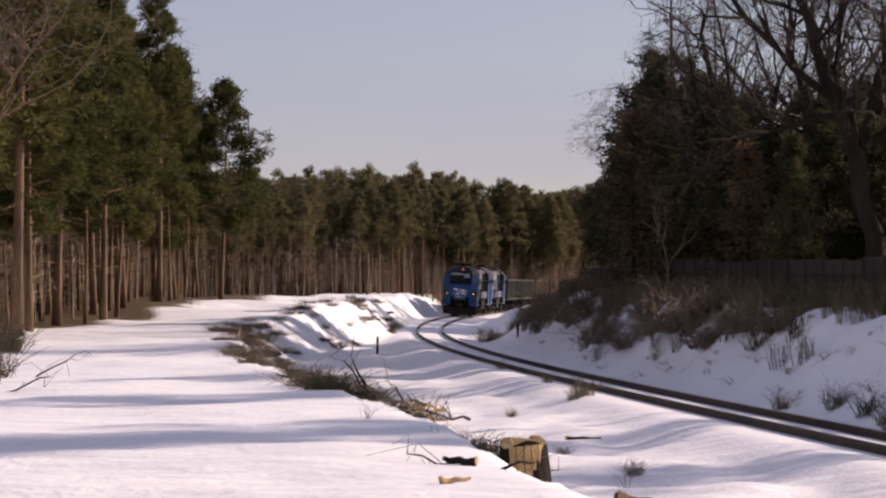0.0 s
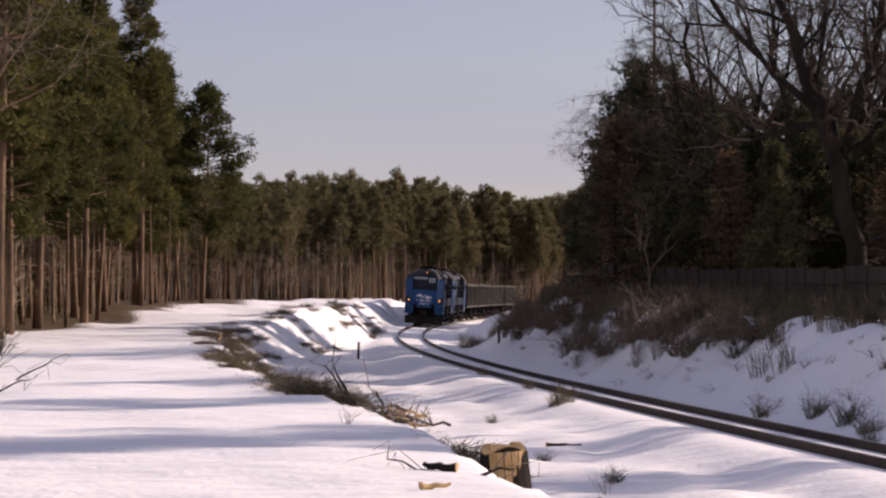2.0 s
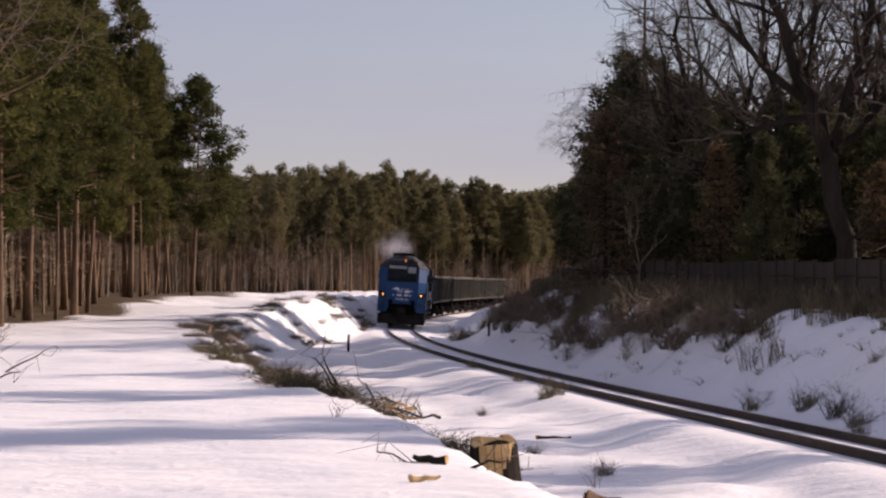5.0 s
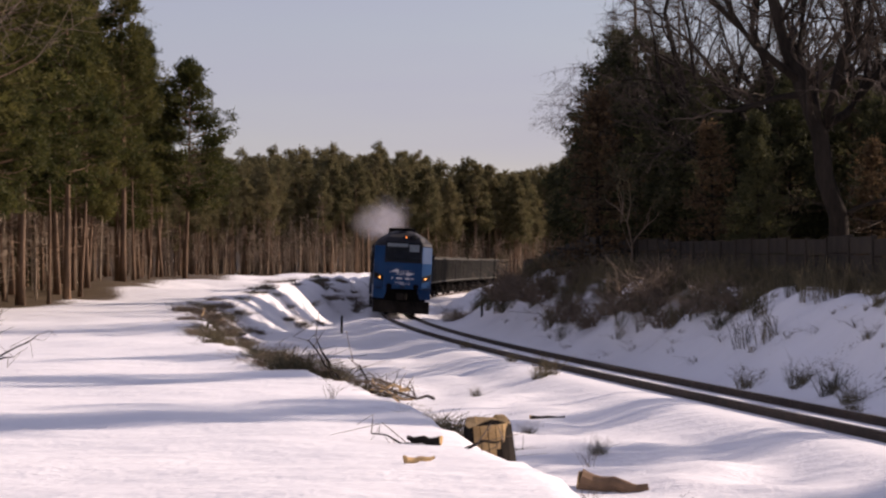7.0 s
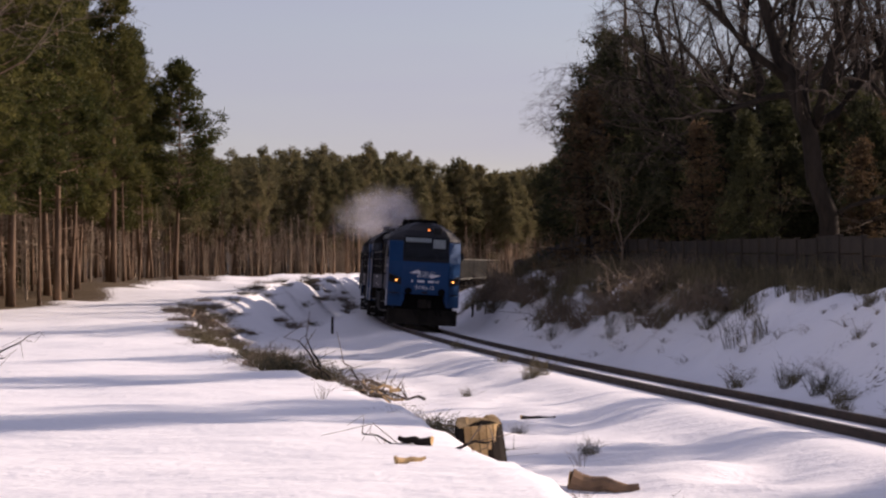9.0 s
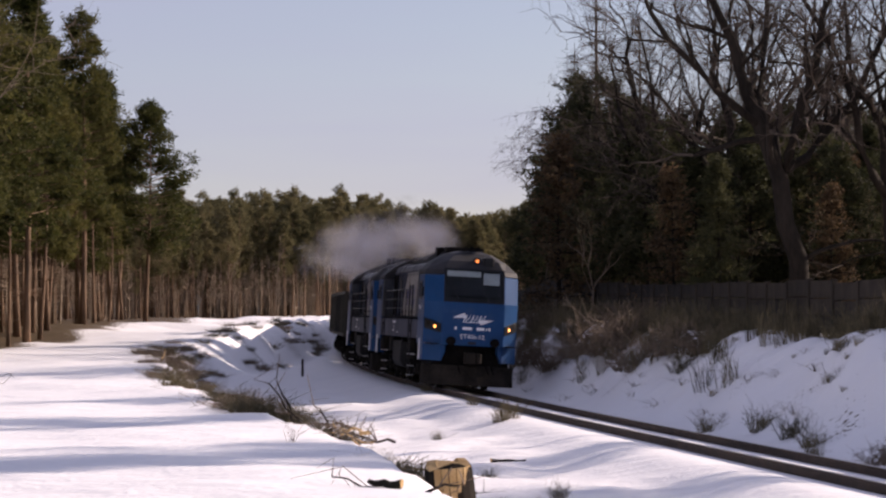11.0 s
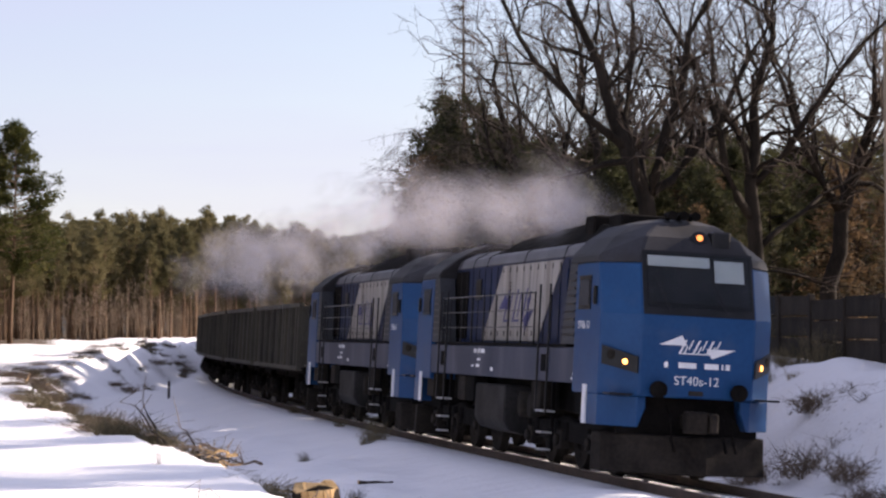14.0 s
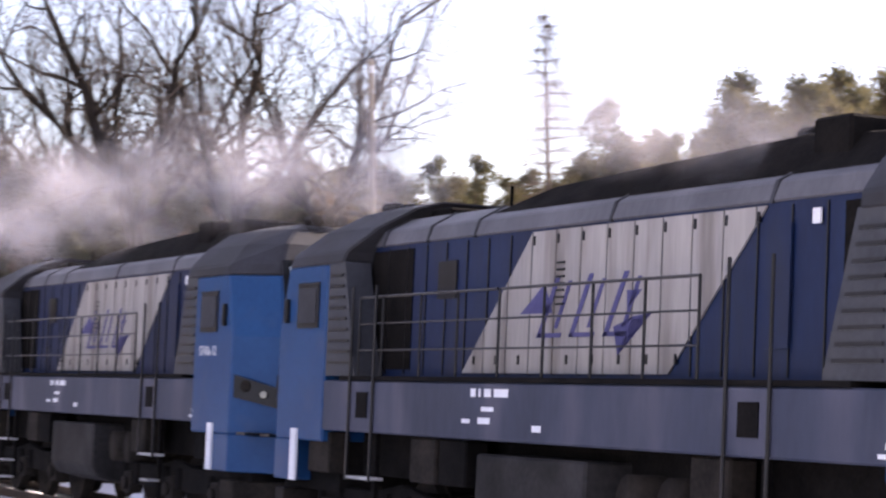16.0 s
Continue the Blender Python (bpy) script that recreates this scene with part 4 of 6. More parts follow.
    front("interior", -0.85, 0.85, 3.02, 3.88, "cab_dark", scr, "dim cab interior", out=0.020)
    front("blind", -0.85, 0.20, 3.70, 3.88, "blind", scr, "pale sun blind", out=0.034)
    front("blind", 0.28, 0.78, 3.46, 3.84, "blind", scr, "pale sun blind", out=0.034)
    front("desk", -0.82, 0.82, 3.03, 3.07, "tank_grey", scr, out=0.034)
    front("pane", -0.88, 0.88, 3.0, 3.92, "glass", scr, "windscreen glass", out=0.060, thick=0.008)
    for y0 in (-0.5, 0.45):
        sh = Shape()
        sh.tube([(nose_at(2.95, 0.075), f * y0, 2.95), (nose_at(3.55, 0.075), f * (y0 - 0.25), 3.55)], [0.012, 0.008], 4)
        P("wiper", sh, "black_trim", scr)
    # roof lamp with its hood
    sh = Shape()
    disc(sh, (f * 7.70, 0.10 * f, 4.20), (f, 0, 0.35), 0.13, 0.10)
    lamp = P("roof_lamp", sh, "black_trim", loco, "lit roof headlamp")
    sh = Shape()
    disc(sh, (f * 7.795, 0.10 * f, 4.235), (f, 0, 0.35), 0.055, 0.012)
    P("lens", sh, "lamp_dim" if lit else "lamp_off", lamp, "glowing lens" if lit else "")
    sh = Shape()
    x0, x1 = sorted((f * 7.55, f * 7.86))
    sh.box(x0, x1, min(f * 0.30, f * 0.62), max(f * 0.30, f * 0.62), 4.02, 4.36)
    P("lamp_box", sh, "black_trim", loco, "black box on the roof front", bevel=0.03)
    for i in range(3):
        sh = Shape()
        y = -0.22 + i * 0.2
        sh.tube([(f * 6.9, f * y, 4.66), (f * 7.3, f * y, 4.64)], [0.045, 0.085], 8)
        sh.box(min(f * 6.95, f * 7.0), max(f * 6.95, f * 7.0), f * y - 0.03, f * y + 0.03, 4.5, 4.66)
        P("horn", sh, "soot", loco, "air horn")
    # headlamp pods, wrapped round the corners
    for s in (-1, 1):
        def facet(k, z, out):
            a, b = Vector((CAB, s * W, z)), Vector((NOSE, s * 0.96, z))
            d = (b - a).normalized()
            nrm = Vector((d.y, -d.x, 0)) * (1 if s < 0 else -1)
            if nrm.x < 0:
                nrm = -nrm
            q = a.lerp(b, k) + nrm * out
            return ((q.x * f, q.y * f, q.z)), (nrm.x * f, nrm.y * f, 0)

        nrm = facet(0, 2, 0)[1]
        pod = plate("headlamp", [facet(k, z, 0.01)[0] for k, z in [(0.10, 2.30), (0.10, 1.98), (0.97, 1.84), (0.97, 2.12)]], nrm, 0.03, M["black_trim"], loco, "black headlamp pod")
        for k, z, r, mat in [(0.68, 2.03, 0.052, "lamp_on" if lit else "yellow_lens"), (0.33, 2.14, 0.07, "grimy_steel")]:
            sh = Shape()
            disc(sh, facet(k, z, 0.042)[0], nrm, r, 0.012)
            P("lens", sh, mat, pod, "lit amber lens" if (lit and mat == "lamp_on") else "")
            sh = Shape()
            c = Vector(facet(k, z, 0.036)[0])
            disc(sh, c, nrm, r * 1.25, 0.008)
            P("bezel", sh, "grimy_steel", pod)
    # emblem as plain slanted shapes, a bar of digits and the class letters
    for y0, y1, z, sx in [(-0.66, -0.28, 2.39, 1), (0.64, 0.24, 2.27, -1)]:
        pts = [(nose_at(2.4, 0.006), f * y0, z - 0.04 * sx), (nose_at(2.4, 0.006), f * y1, z + 0.13 * sx), (nose_at(2.4, 0.006), f * (y1 + 0.1 * sx), z - 0.04 * sx)]
        plate("emblem_arrow", pts, (f, 0, 0), 0.006, M["white_mark"], loco, "white arrow mark")
    def stroke(y0, z0, y1, z1, wd):
        pts = [(nose_at(2.4, 0.006), f * y0, z0), (nose_at(2.4, 0.006), f * (y0 + wd), z0), (nose_at(2.4, 0.006), f * (y1 + wd), z1), (nose_at(2.4, 0.006), f * y1, z1)]
        plate("emblem_bar", pts, (f, 0, 0), 0.006, M["white_mark"], loco)

    for i in range(3):
        y0 = -0.33 + i * 0.23
        stroke(y0, 2.21, y0 + 0.11, 2.45, 0.035)
        stroke(y0 + 0.08, 2.21, y0 + 0.145, 2.35, 0.022)
        stroke(y0 + 0.16, 2.28, y0 + 0.235, 2.45, 0.022)
    stroke(-0.31, 2.205, -0.30, 2.225, 0.58)
    for y0, y1 in [(-0.56, -0.50), (-0.32, -0.02), (0.12, 0.36), (0.41, 0.44), (0.48, 0.55)]:
        front("number_bar", y0, y1, 1.965, 2.06, "white_mark", loco, "", out=0.004, thick=0.006)
    lettering("class_letters", "ST40s-12", 0.215, M["white_mark"], loco, pose(nose_at(1.73, 0.012), 0, 1.73, 90, 0, -90 if flip else 90))
    front("plate", -0.12, 0.12, 1.50, 1.58, "tank_grey", loco, "", out=0.008)
    for s in (-1, 1):
        sh = Shape()
        sh.tube([(f * 8.20, s * 0.68, 1.58), (f * 8.42, s * 0.68, 1.58), (f * 8.43, s * 0.68, 1.58), (f * 8.47, s * 0.68, 1.58)], [0.07, 0.07, 0.15, 0.15], 14)
        P("step_pad", sh, "soot", loco, "round dark pad under the front")
        sh = Shape()
        ys = sorted((s * 1.05, s * 1.45))
        sh.box(*sorted((f * 7.9, f * 8.25)), ys[0], ys[1], 1.455, 1.49)
        P("foot_step", sh, "black_trim", loco)
    # coupler, hoses, plough
    sh = Shape()
    sh.box(*sorted((f * 7.6, f * 8.5)), -0.13, 0.13, 0.92, 1.18)
    sh.box(*sorted((f * 8.45, f * 8.72)), -0.26, 0.10, 0.86, 1.24)
    sh.box(*sorted((f * 8.5, f * 8.78)), 0.12, 0.26, 0.88, 1.22)
    P("coupler", sh, "grimy_steel", loco, "rusty automatic coupler", bevel=0.03)
    for y in (-0.42, 0.46, 0.62):
        sh = Shape()
        sh.tube([(f * 8.05, y, 1.3), (f * 8.35, y, 1.1), (f * 8.42, y, 0.75), (f * 8.3, y + 0.1, 0.55)], [0.028] * 4, 6)
        P("hose", sh, "soot", loco, "black air hose")
    sh = Shape()
    sh.loft([ring([(7.3, -1.45, z), (7.7 + d, -1.40, z), (8.35 + d, -0.2, z), (8.35 + d, 0.2, z), (7.7 + d, 1.40, z), (7.3, 1.45, z)]) for z, d in ((0.14, 0.10), (0.45, 0.03), (0.80, 0.0))])
    P("plough", sh, "grimy_steel", loco, "dirty dark snow plough", bevel=0.02)
    sh = Shape()
    sh.box(*sorted((f * 6.0, f * 7.9)), -1.2, 1.2, 0.8, 1.46)
    P("buffer_beam", sh, "soot", loco)


def make_bogie(parent, cx, axles, wheel_r, half, mat="soot", gauge=0.795):
    sh = Shape()
    span = (axles[-1] - axles[0]) / 2
    for s in (-1, 1):
        y = s * (gauge + 0.30)
        sh.prism([(cx - span - 0.55, 0.62), (cx - span - 0.35, 0.88), (cx - span * 0.4, 0.86), (cx, 0.98), (cx + span * 0.4, 0.86), (cx + span + 0.35, 0.88), (cx + span + 0.55, 0.62), (cx + span + 0.2, 0.5), (cx - span - 0.2, 0.5)], y - 0.07, y + 0.07)
    sh.box(cx - 0.4, cx + 0.4, -1.0, 1.0, 0.55, 0.9)
    bogie = part("bogie", sh, M[mat], parent, "grimy bogie frame", bevel=0.02)
    wheels = []
    for a in axles:
        for s in (-1, 1):
            b = Shape()
            y = s * (gauge + 0.36)
            b.box(cx + a - 0.17, cx + a + 0.17, y - 0.10, y + 0.12, wheel_r - 0.17, wheel_r + 0.19)
            disc(b, (cx + a, y + s * 0.1, wheel_r), (0, s, 0), 0.12, 0.07, 8)
            part("axle_box", b, M["grimy_steel"], bogie, bevel=0.02)
            for dx in (-0.3, 0.3):
                sp = Shape()
                sp.tube([(cx + a + dx, y, 0.52), (cx + a + dx, y, 0.86)], [0.085, 0.085], 8)
                part("spring", sp, M["soot"], bogie)
        w = Shape()
        w.tube([(0, -gauge - 0.02, 0), (0, gauge + 0.02, 0)], [0.085, 0.085], 8)
        for s in (-1, 1):
            w.tube([(0, s * (gauge - 0.09), 0), (0, s * (gauge - 0.05), 0), (0, s * (gauge - 0.05), 0), (0, s * (gauge + 0.07), 0)], [wheel_r + 0.028, wheel_r + 0.028, wheel_r, wheel_r - 0.006], 22)
            for i in range(6):
                c, q = math.cos(i * math.tau / 6), math.sin(i * math.tau / 6)
                w.tube([(c * wheel_r * 0.5, s * (gauge + 0.06), q * wheel_r * 0.5), (c * wheel_r * 0.5, s * (gauge + 0.08), q * wheel_r * 0.5)], [0.07, 0.06], 6)
        ob = part("wheelset", w, M["grimy_steel"], parent, "worn steel wheels on an axle", at=pose(cx + a, 0, wheel_r))
        wheels.append(ob)
    return wheels


def build_loco():
    loco = tagged(new("locomotive"), "blue diesel locomotive with grimy roof and pale side panel on track", "locomotive", "locomotives of the train")
    P = lambda name, sh, mat, parent=loco, label="", **kw: part(name, sh, M[mat], parent, label, **kw)
    for flip in (False, True):
        loco_end(loco, flip, not flip)
    sh = Shape()
    sh.box(-6.9, 6.9, -1.46, 1.46, 1.60, 2.24)
    sill = P("underframe", sh, "frame_paint", loco, "dusty blue-grey side sill", bevel=0.02)
    sh = Shape()
    sh.box(-5.5, 5.5, -1.47, 1.47, 2.245, 2.30)
    P("gangway", sh, "soot", loco, "dark gangway edge")
    # engine hood
    sec = [(-1.06, 2.30), (-1.06, 3.98), (1.06, 3.98), (1.06, 2.30)]
    sh = Shape()
    sh.loft([[(x, y, z) for y, z in sec] for x in (-6.0, 6.0)])
    hood = P("engine_hood", sh, "dark_blue", loco, "blue engine hood with the recess shade in its colour")
    sh = Shape()
    sh.loft([[(x, y, z) for y, z in [(-1.09, 3.96), (-1.02, 4.16), (-0.72, 4.34), (0.72, 4.34), (1.02, 4.16), (1.09, 3.96)]] for x in (-5.6, 5.6)])
    P("hood_roof", sh, "silver_roof", loco, "streaked grey roof edge", bevel=0.02)
    sh = Shape()
    sh.loft([[(x, y, z) for y, z in [(-0.92, 4.22), (-0.6, h), (0.6, h), (0.92, 4.22)]] for x, h in ((-2.6, 4.36), (-1.6, 4.52), (1.0, 4.60), (3.4, 4.66), (5.0, 4.56))])
    P("roof_hatch", sh, "soot", loco, "sooty raised roof hatch", bevel=0.02)
    for x0, x1, y0, y1, h in [(3.7, 4.3, -0.75, 0.4, 4.76), (4.7, 5.5, -0.6, 0.6, 4.74), (-5.2, -4.6, -0.5, 0.5, 4.48), (2.7, 3.3, -0.3, 0.3, 4.80)]:
        sh = Shape()
        sh.box(x0, x1, y0, y1, 4.3, h)
        P("roof_box", sh, "soot", loco, "black exhaust or vent box", bevel=0.03)
    for x in (-5.2, -3.9, -2.6, 3.6, 0.6):
        for s in (-1, 1):
            sh = Shape()
            sh.loft([[(x + d, s * y, z) for y, z in [(1.098, 3.95), (1.03, 4.17), (0.73, 4.352), (0.70, 4.33), (1.0, 4.15), (1.06, 3.95)]] for d in (-0.03, 0.03)])
            P("roof_rib", sh, "roof_grey", loco)
    sh = Shape()
    sh.tube([(-2.9, -0.5, 4.3), (-2.9, -0.5, 4.62)], [0.02, 0.02], 5)
    P("lifting_eye", sh, "soot", loco)
    for s in (-1, 1):
        # the pale slanted panel, made of upright door leaves
        slope = 1.72 / 1.62  # lean of the panel
        leaf_x = [-2.8 + i * 0.56 for i in range(12)]
        for x0 in leaf_x:
            x1 = x0 + 0.53
            pts = []
            for x, z in [(x0, 2.36), (x1, 2.36), (x1, 3.93), (x0, 3.93)]:
                pts.append((x, z))
            # clip the leaf to the slanted panel
            lo, hi = -2.8, 1.85
            poly = pts
            for sign, base in ((1, lo), (-1, hi)):
                out = []
                for i, (xa, za) in enumerate(poly):
                    xb, zb = poly[(i + 1) % len(poly)]
                    da, db = sign * (xa - base - (za - 2.36) * slope), sign * (xb - base - (zb - 2.36) * slope)
                    if da >= 0:
                        out.append((xa, za))
                    if da * db < 0:
                        k = da / (da - db)
                        out.append((xa + (xb - xa) * k, za + (zb - za) * k))
                poly = out
            if len(poly) >= 3:
                plate("door_leaf", [(x, s * 1.062, z) for x, z in poly], (0, s, 0), 0.02, M["white_panel"], hood, "dirty white painted door leaf")
        for x0 in [-5.6 + i * 0.56 for i in range(20)]:
            sh = Shape()
            sh.box(x0 - 0.012, x0 + 0.012, s * 1.062 - 0.012, s * 1.062 + 0.012, 2.34, 3.92)
            P("seam", sh, "black_trim", hood)
        for i in range(9):
            for z in (2.46, 3.78):
                sh = Shape()
                x = -2.6 + i * 0.56 + (1.5 if z > 3 else 0.1)
                sh.box(x, x + 0.035, s * 1.083 - 0.012, s * 1.083 + 0.012, z, z + 0.10)
                P("latch", sh, "black_trim", hood)
        # emblem on the panel: plain slanted strokes and two arrows
        mk = []
        for i, x in enumerate((-0.95, -0.22, 0.52)):
            mk.append([(x, 2.75), (x + 0.10, 2.75), (x + 0.52, 3.42), (x + 0.42, 3.42)])
            mk.append([(x, 2.75), (x + 0.55, 2.75), (x + 0.58, 2.80), (x + 0.03, 2.80)])
            mk.append([(x + 0.40, 2.85), (x + 0.48, 2.85), (x + 0.78, 3.36), (x + 0.70, 3.36)])
        mk.append([(-1.35, 3.02), (-0.6, 3.02), (-0.65, 3.12), (-0.8, 3.34)])
        mk.append([(1.02, 3.02), (1.3, 3.22), (1.0, 3.22)])
        mk.append([(0.75, 2.85), (1.52, 2.98), (1.15, 2.95), (0.85, 2.55)])
        for k, pts in enumerate(mk):
            plate("emblem_stroke", [((x if s < 0 else x), s * 1.085, z) for x, z in pts], (0, s, 0), 0.004, M["violet_mark"], hood, "violet emblem stroke")
        for i in range(7):
            sh = Shape()
            sh.box(-0.52, -0.34, s * 1.095 - 0.006, s * 1.095 + 0.006, 3.10 + i * 0.075, 3.125 + i * 0.075)
            P("vent_slat", sh, "black_trim", hood)
        sh = Shape()
        sh.box(-3.55, -3.05, s * 1.07 - 0.015, s * 1.07 + 0.015, 3.25, 3.70)
        P("hood_window", sh, "black_trim", hood, "small dark window")
        sh = Shape()
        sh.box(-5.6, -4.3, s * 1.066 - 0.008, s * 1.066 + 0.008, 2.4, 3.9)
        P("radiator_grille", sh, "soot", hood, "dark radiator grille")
        # flat dark sheet in place of the shade inside the doorway
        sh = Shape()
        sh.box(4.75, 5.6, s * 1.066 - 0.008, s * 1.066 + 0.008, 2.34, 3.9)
        P("doorway", sh, "soot", hood, "doorway, its recess shade drawn as a dark sheet")
        sh = Shape()
        sh.box(3.55, 3.95, s * 1.085 - 0.01, s * 1.085 + 0.01, 2.6, 3.75)
        P("louvre_door", sh, "dark_blue", hood)
        sh = Shape()
        sh.box(4.28, 4.40, s * 1.085 - 0.01, s * 1.085 + 0.01, 3.72, 3.86)
        P("sticker", sh, "white_mark", hood)
        # handrails along the gangway
        y = s * 1.43
        for x in (-5.0, -4.3, -3.2, -2.2, -1.15, -0.1, 0.95, 2.0, 3.0):
            sh = Shape()
            sh.tube([(x, y, 2.28), (x, y, 3.28)], [0.016, 0.016], 6)
            P("rail_post", sh, "black_trim", loco)
        for z, r in ((3.28, 0.017), (2.95, 0.012), (2.62, 0.012)):
            for x0, x1 in ((-5.0, -1.2), (-1.1, 3.0)):
                sh = Shape()
                sh.tube([(x0, y, z), (x1, y, z)], [r, r], 6)
                P("hand_rail", sh, "black_trim", loco)
        # ladders
        for x in (-4.75, 3.95):
            for dx in (-0.36, 0.36):
                sh = Shape()
                sh.tube([(x + dx, s * 1.485, 1.0), (x + dx, s * 1.485, 3.42)], [0.019, 0.019], 6)
                P("ladder_rail", sh, "black_trim", loco)
            # the hole's inner shade is a flat dark plate on the sill
            sh = Shape()
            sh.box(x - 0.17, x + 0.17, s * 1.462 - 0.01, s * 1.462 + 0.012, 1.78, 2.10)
            P("step_hole", sh, "soot", loco, "foot hole in the sill, shade drawn as a dark sheet")
            for z, w in ((1.02, 0.36), (0.62, 0.20), (0.30, 0.18)):
                sh = Shape()
                sh.box(x - w, x + w, min(s * 1.30, s * 1.49), max(s * 1.30, s * 1.49), z, z + 0.035)
                P("step_plate", sh, "steel_step", loco, "worn step plate")
            sh = Shape()
            sh.box(x - 0.05, x + 0.05, s * 1.25 - 0.03, s * 1.25 + 0.03, 0.3, 1.6)
            P("step_hanger", sh, "soot", loco)
        # small writing on the sill as bars
        for x, z, w, h in [(-1.7, 2.08, 0.12, 0.09), (-1.5, 2.08, 0.05, 0.09), (-1.36, 2.08, 0.16, 0.09), (-1.12, 2.08, 0.34, 0.09), (-1.42, 1.92, 0.30, 0.05), (-1.9, 1.78, 0.2, 0.05), (-1.5, 1.78, 0.3, 0.07), (-0.2, 1.72, 0.2, 0.07), (6.0, 1.74, 0.3, 0.05), (5.9, 1.66, 0.5, 0.04)]:
            plate("writing_bar", [(x, s * 1.463, z), (x + w, s * 1.463, z), (x + w, s * 1.463, z + h), (x, s * 1.463, z + h)], (0, s, 0), 0.004, M["white_mark"], loco)
        lettering("class_letters", "ST40s-12", 0.20, M["white_mark"], loco, pose(6.62, s * 1.478, 2.62, 90, 0, 0 if s < 0 else 180))
    # tank and gear below
    sh = Shape()
    sh.loft([[(x, y, z) for y, z in [(-1.30, 0.55), (-1.42, 0.75), (-1.42, 1.45), (1.42, 1.45), (1.42, 0.75), (1.30, 0.55), (0.9, 0.45), (-0.9, 0.45)]] for x in (-1.6, 0.9)])
    P("fuel_tank", sh, "tank_grey", loco, "dirty grey fuel tank", bevel=0.03)
    for x in (1.5, 2.3):
        sh = Shape()
        sh.tube([(x, -1.25, 1.1), (x, 1.25, 1.1)], [0.26, 0.26], 12)
        P("air_tank", sh, "grimy_steel", loco, "air reservoir", smooth=True)
    sh = Shape()
    sh.box(-6.9, 6.9, -0.9, 0.9, 1.05, 1.62)
    P("centre_sill", sh, "soot", loco)
    for i, x in enumerate((-3.1, -2.3, 3.2, 6.3, -6.3)):
        for s in (-1, 1):
            sh = Shape()
            sh.box(x - 0.35, x + 0.35, min(s * 1.1, s * 1.38), max(s * 1.1, s * 1.38), 1.05, 1.58)
            P("equipment_box", sh, "soot" if i % 2 else "grimy_steel", loco, bevel=0.02)
    wheels = make_bogie(loco, 4.3, (-2.1, 0, 2.1), 0.525, 1.0, gauge=0.757) + make_bogie(loco, -4.3, (-2.1, 0, 2.1), 0.525, 1.0, gauge=0.757)
    return loco


M["steel_step"] = surface("steel_step", (0.30, 0.29, 0.28), (0.5, 0.49, 0.48), 0.6, scale=5, fine=30, bump=0.1, dirt=(0.1, 0.09, 0.08))


def build_wagon():
    wagon = tagged(new("gondola_wagon"), "grimy open goods wagon with ribbed steel sides on the track", "goods wagon", "wagons of the train")
    P = lambda name, sh, mat, parent=wagon, label="", **kw: part(name, sh, M[mat], parent, label, **kw)
    L, Wd = 6.35, 1.50
    sh = Shape()
    sh.box(-L, L, -1.40, 1.40, 1.22, 1.40)
    sh.box(-6.7, 6.7, -0.3, 0.3, 0.95, 1.22)
    P("underframe", sh, "soot", wagon, "sooty underframe", bevel=0.02)
    for s in (-1, 1):
        sh = Shape()
        sh.box(-L, L, s * Wd - 0.03, s * Wd + 0.03, 1.30, 3.34)
        wall = P("side_wall", sh, "wagon_side", wagon, "rusty grey-green ribbed side")
        for z in (1.36, 3.36):
            r = Shape()
            r.box(-L - 0.05, L + 0.05, s * (Wd + 0.05) - 0.08, s * (Wd + 0.05) + 0.08, z - 0.07, z + 0.07)
            P("edge_beam", r, "wagon_side", wall, bevel=0.015)
        for i in range(15):
            x = -L + 0.12 + i * (2 * L - 0.24) / 14
            r = Shape()
            w = 0.10 if i % 2 == 0 else 0.05
            r.prism([(x - w, 1.43), (x + w, 1.43), (x + w * 0.8, 3.29), (x - w * 0.8, 3.29)], s * (Wd + 0.032), s * (Wd + (0.14 if i % 2 == 0 else 0.09)))
            P("rib", r, "wagon_side", wall)
        sh = Shape()
        sh.box(s * L - 0.04, s * L + 0.04, -Wd + 0.03, Wd - 0.03, 1.40, 3.34)
        endw = P("end_wall", sh, "wagon_side", wagon, "rusty ribbed end wall")
        for z in (1.8, 2.3, 2.8, 3.3):
            r = Shape()
            r.box(min(s * (L + 0.04), s * (L + 0.14)), max(s * (L + 0.04), s * (L + 0.14)), -Wd, Wd, z - 0.05, z + 0.05)
            P("end_rib", r, "wagon_side", endw)
        r = Shape()
        r.box(min(s * 6.6, s * 7.0), max(s * 6.6, s * 7.0), -0.14, 0.14, 0.92, 1.2)
        P("coupler", r, "grimy_steel", wagon, "rusty automatic coupler", bevel=0.03)
        r = Shape()
        r.box(s * 2.4 - 0.5, s * 2.4 + 0.5, -0.5, 0.5, 0.75, 1.1)
        P("brake_gear", r, "soot", wagon)
    sh = Shape()
    sh.box(-L + 0.05, L - 0.05, -Wd + 0.04, Wd - 0.04, 1.402, 1.44)
    P("wagon_floor", sh, "soot", wagon)
    make_bogie(wagon, 4.33, (-0.925, 0.925), 0.475, 1.0)
    make_bogie(wagon, -4.33, (-0.925, 0.925), 0.475, 1.0)
    return wagon


WAGONS = 15
train = []


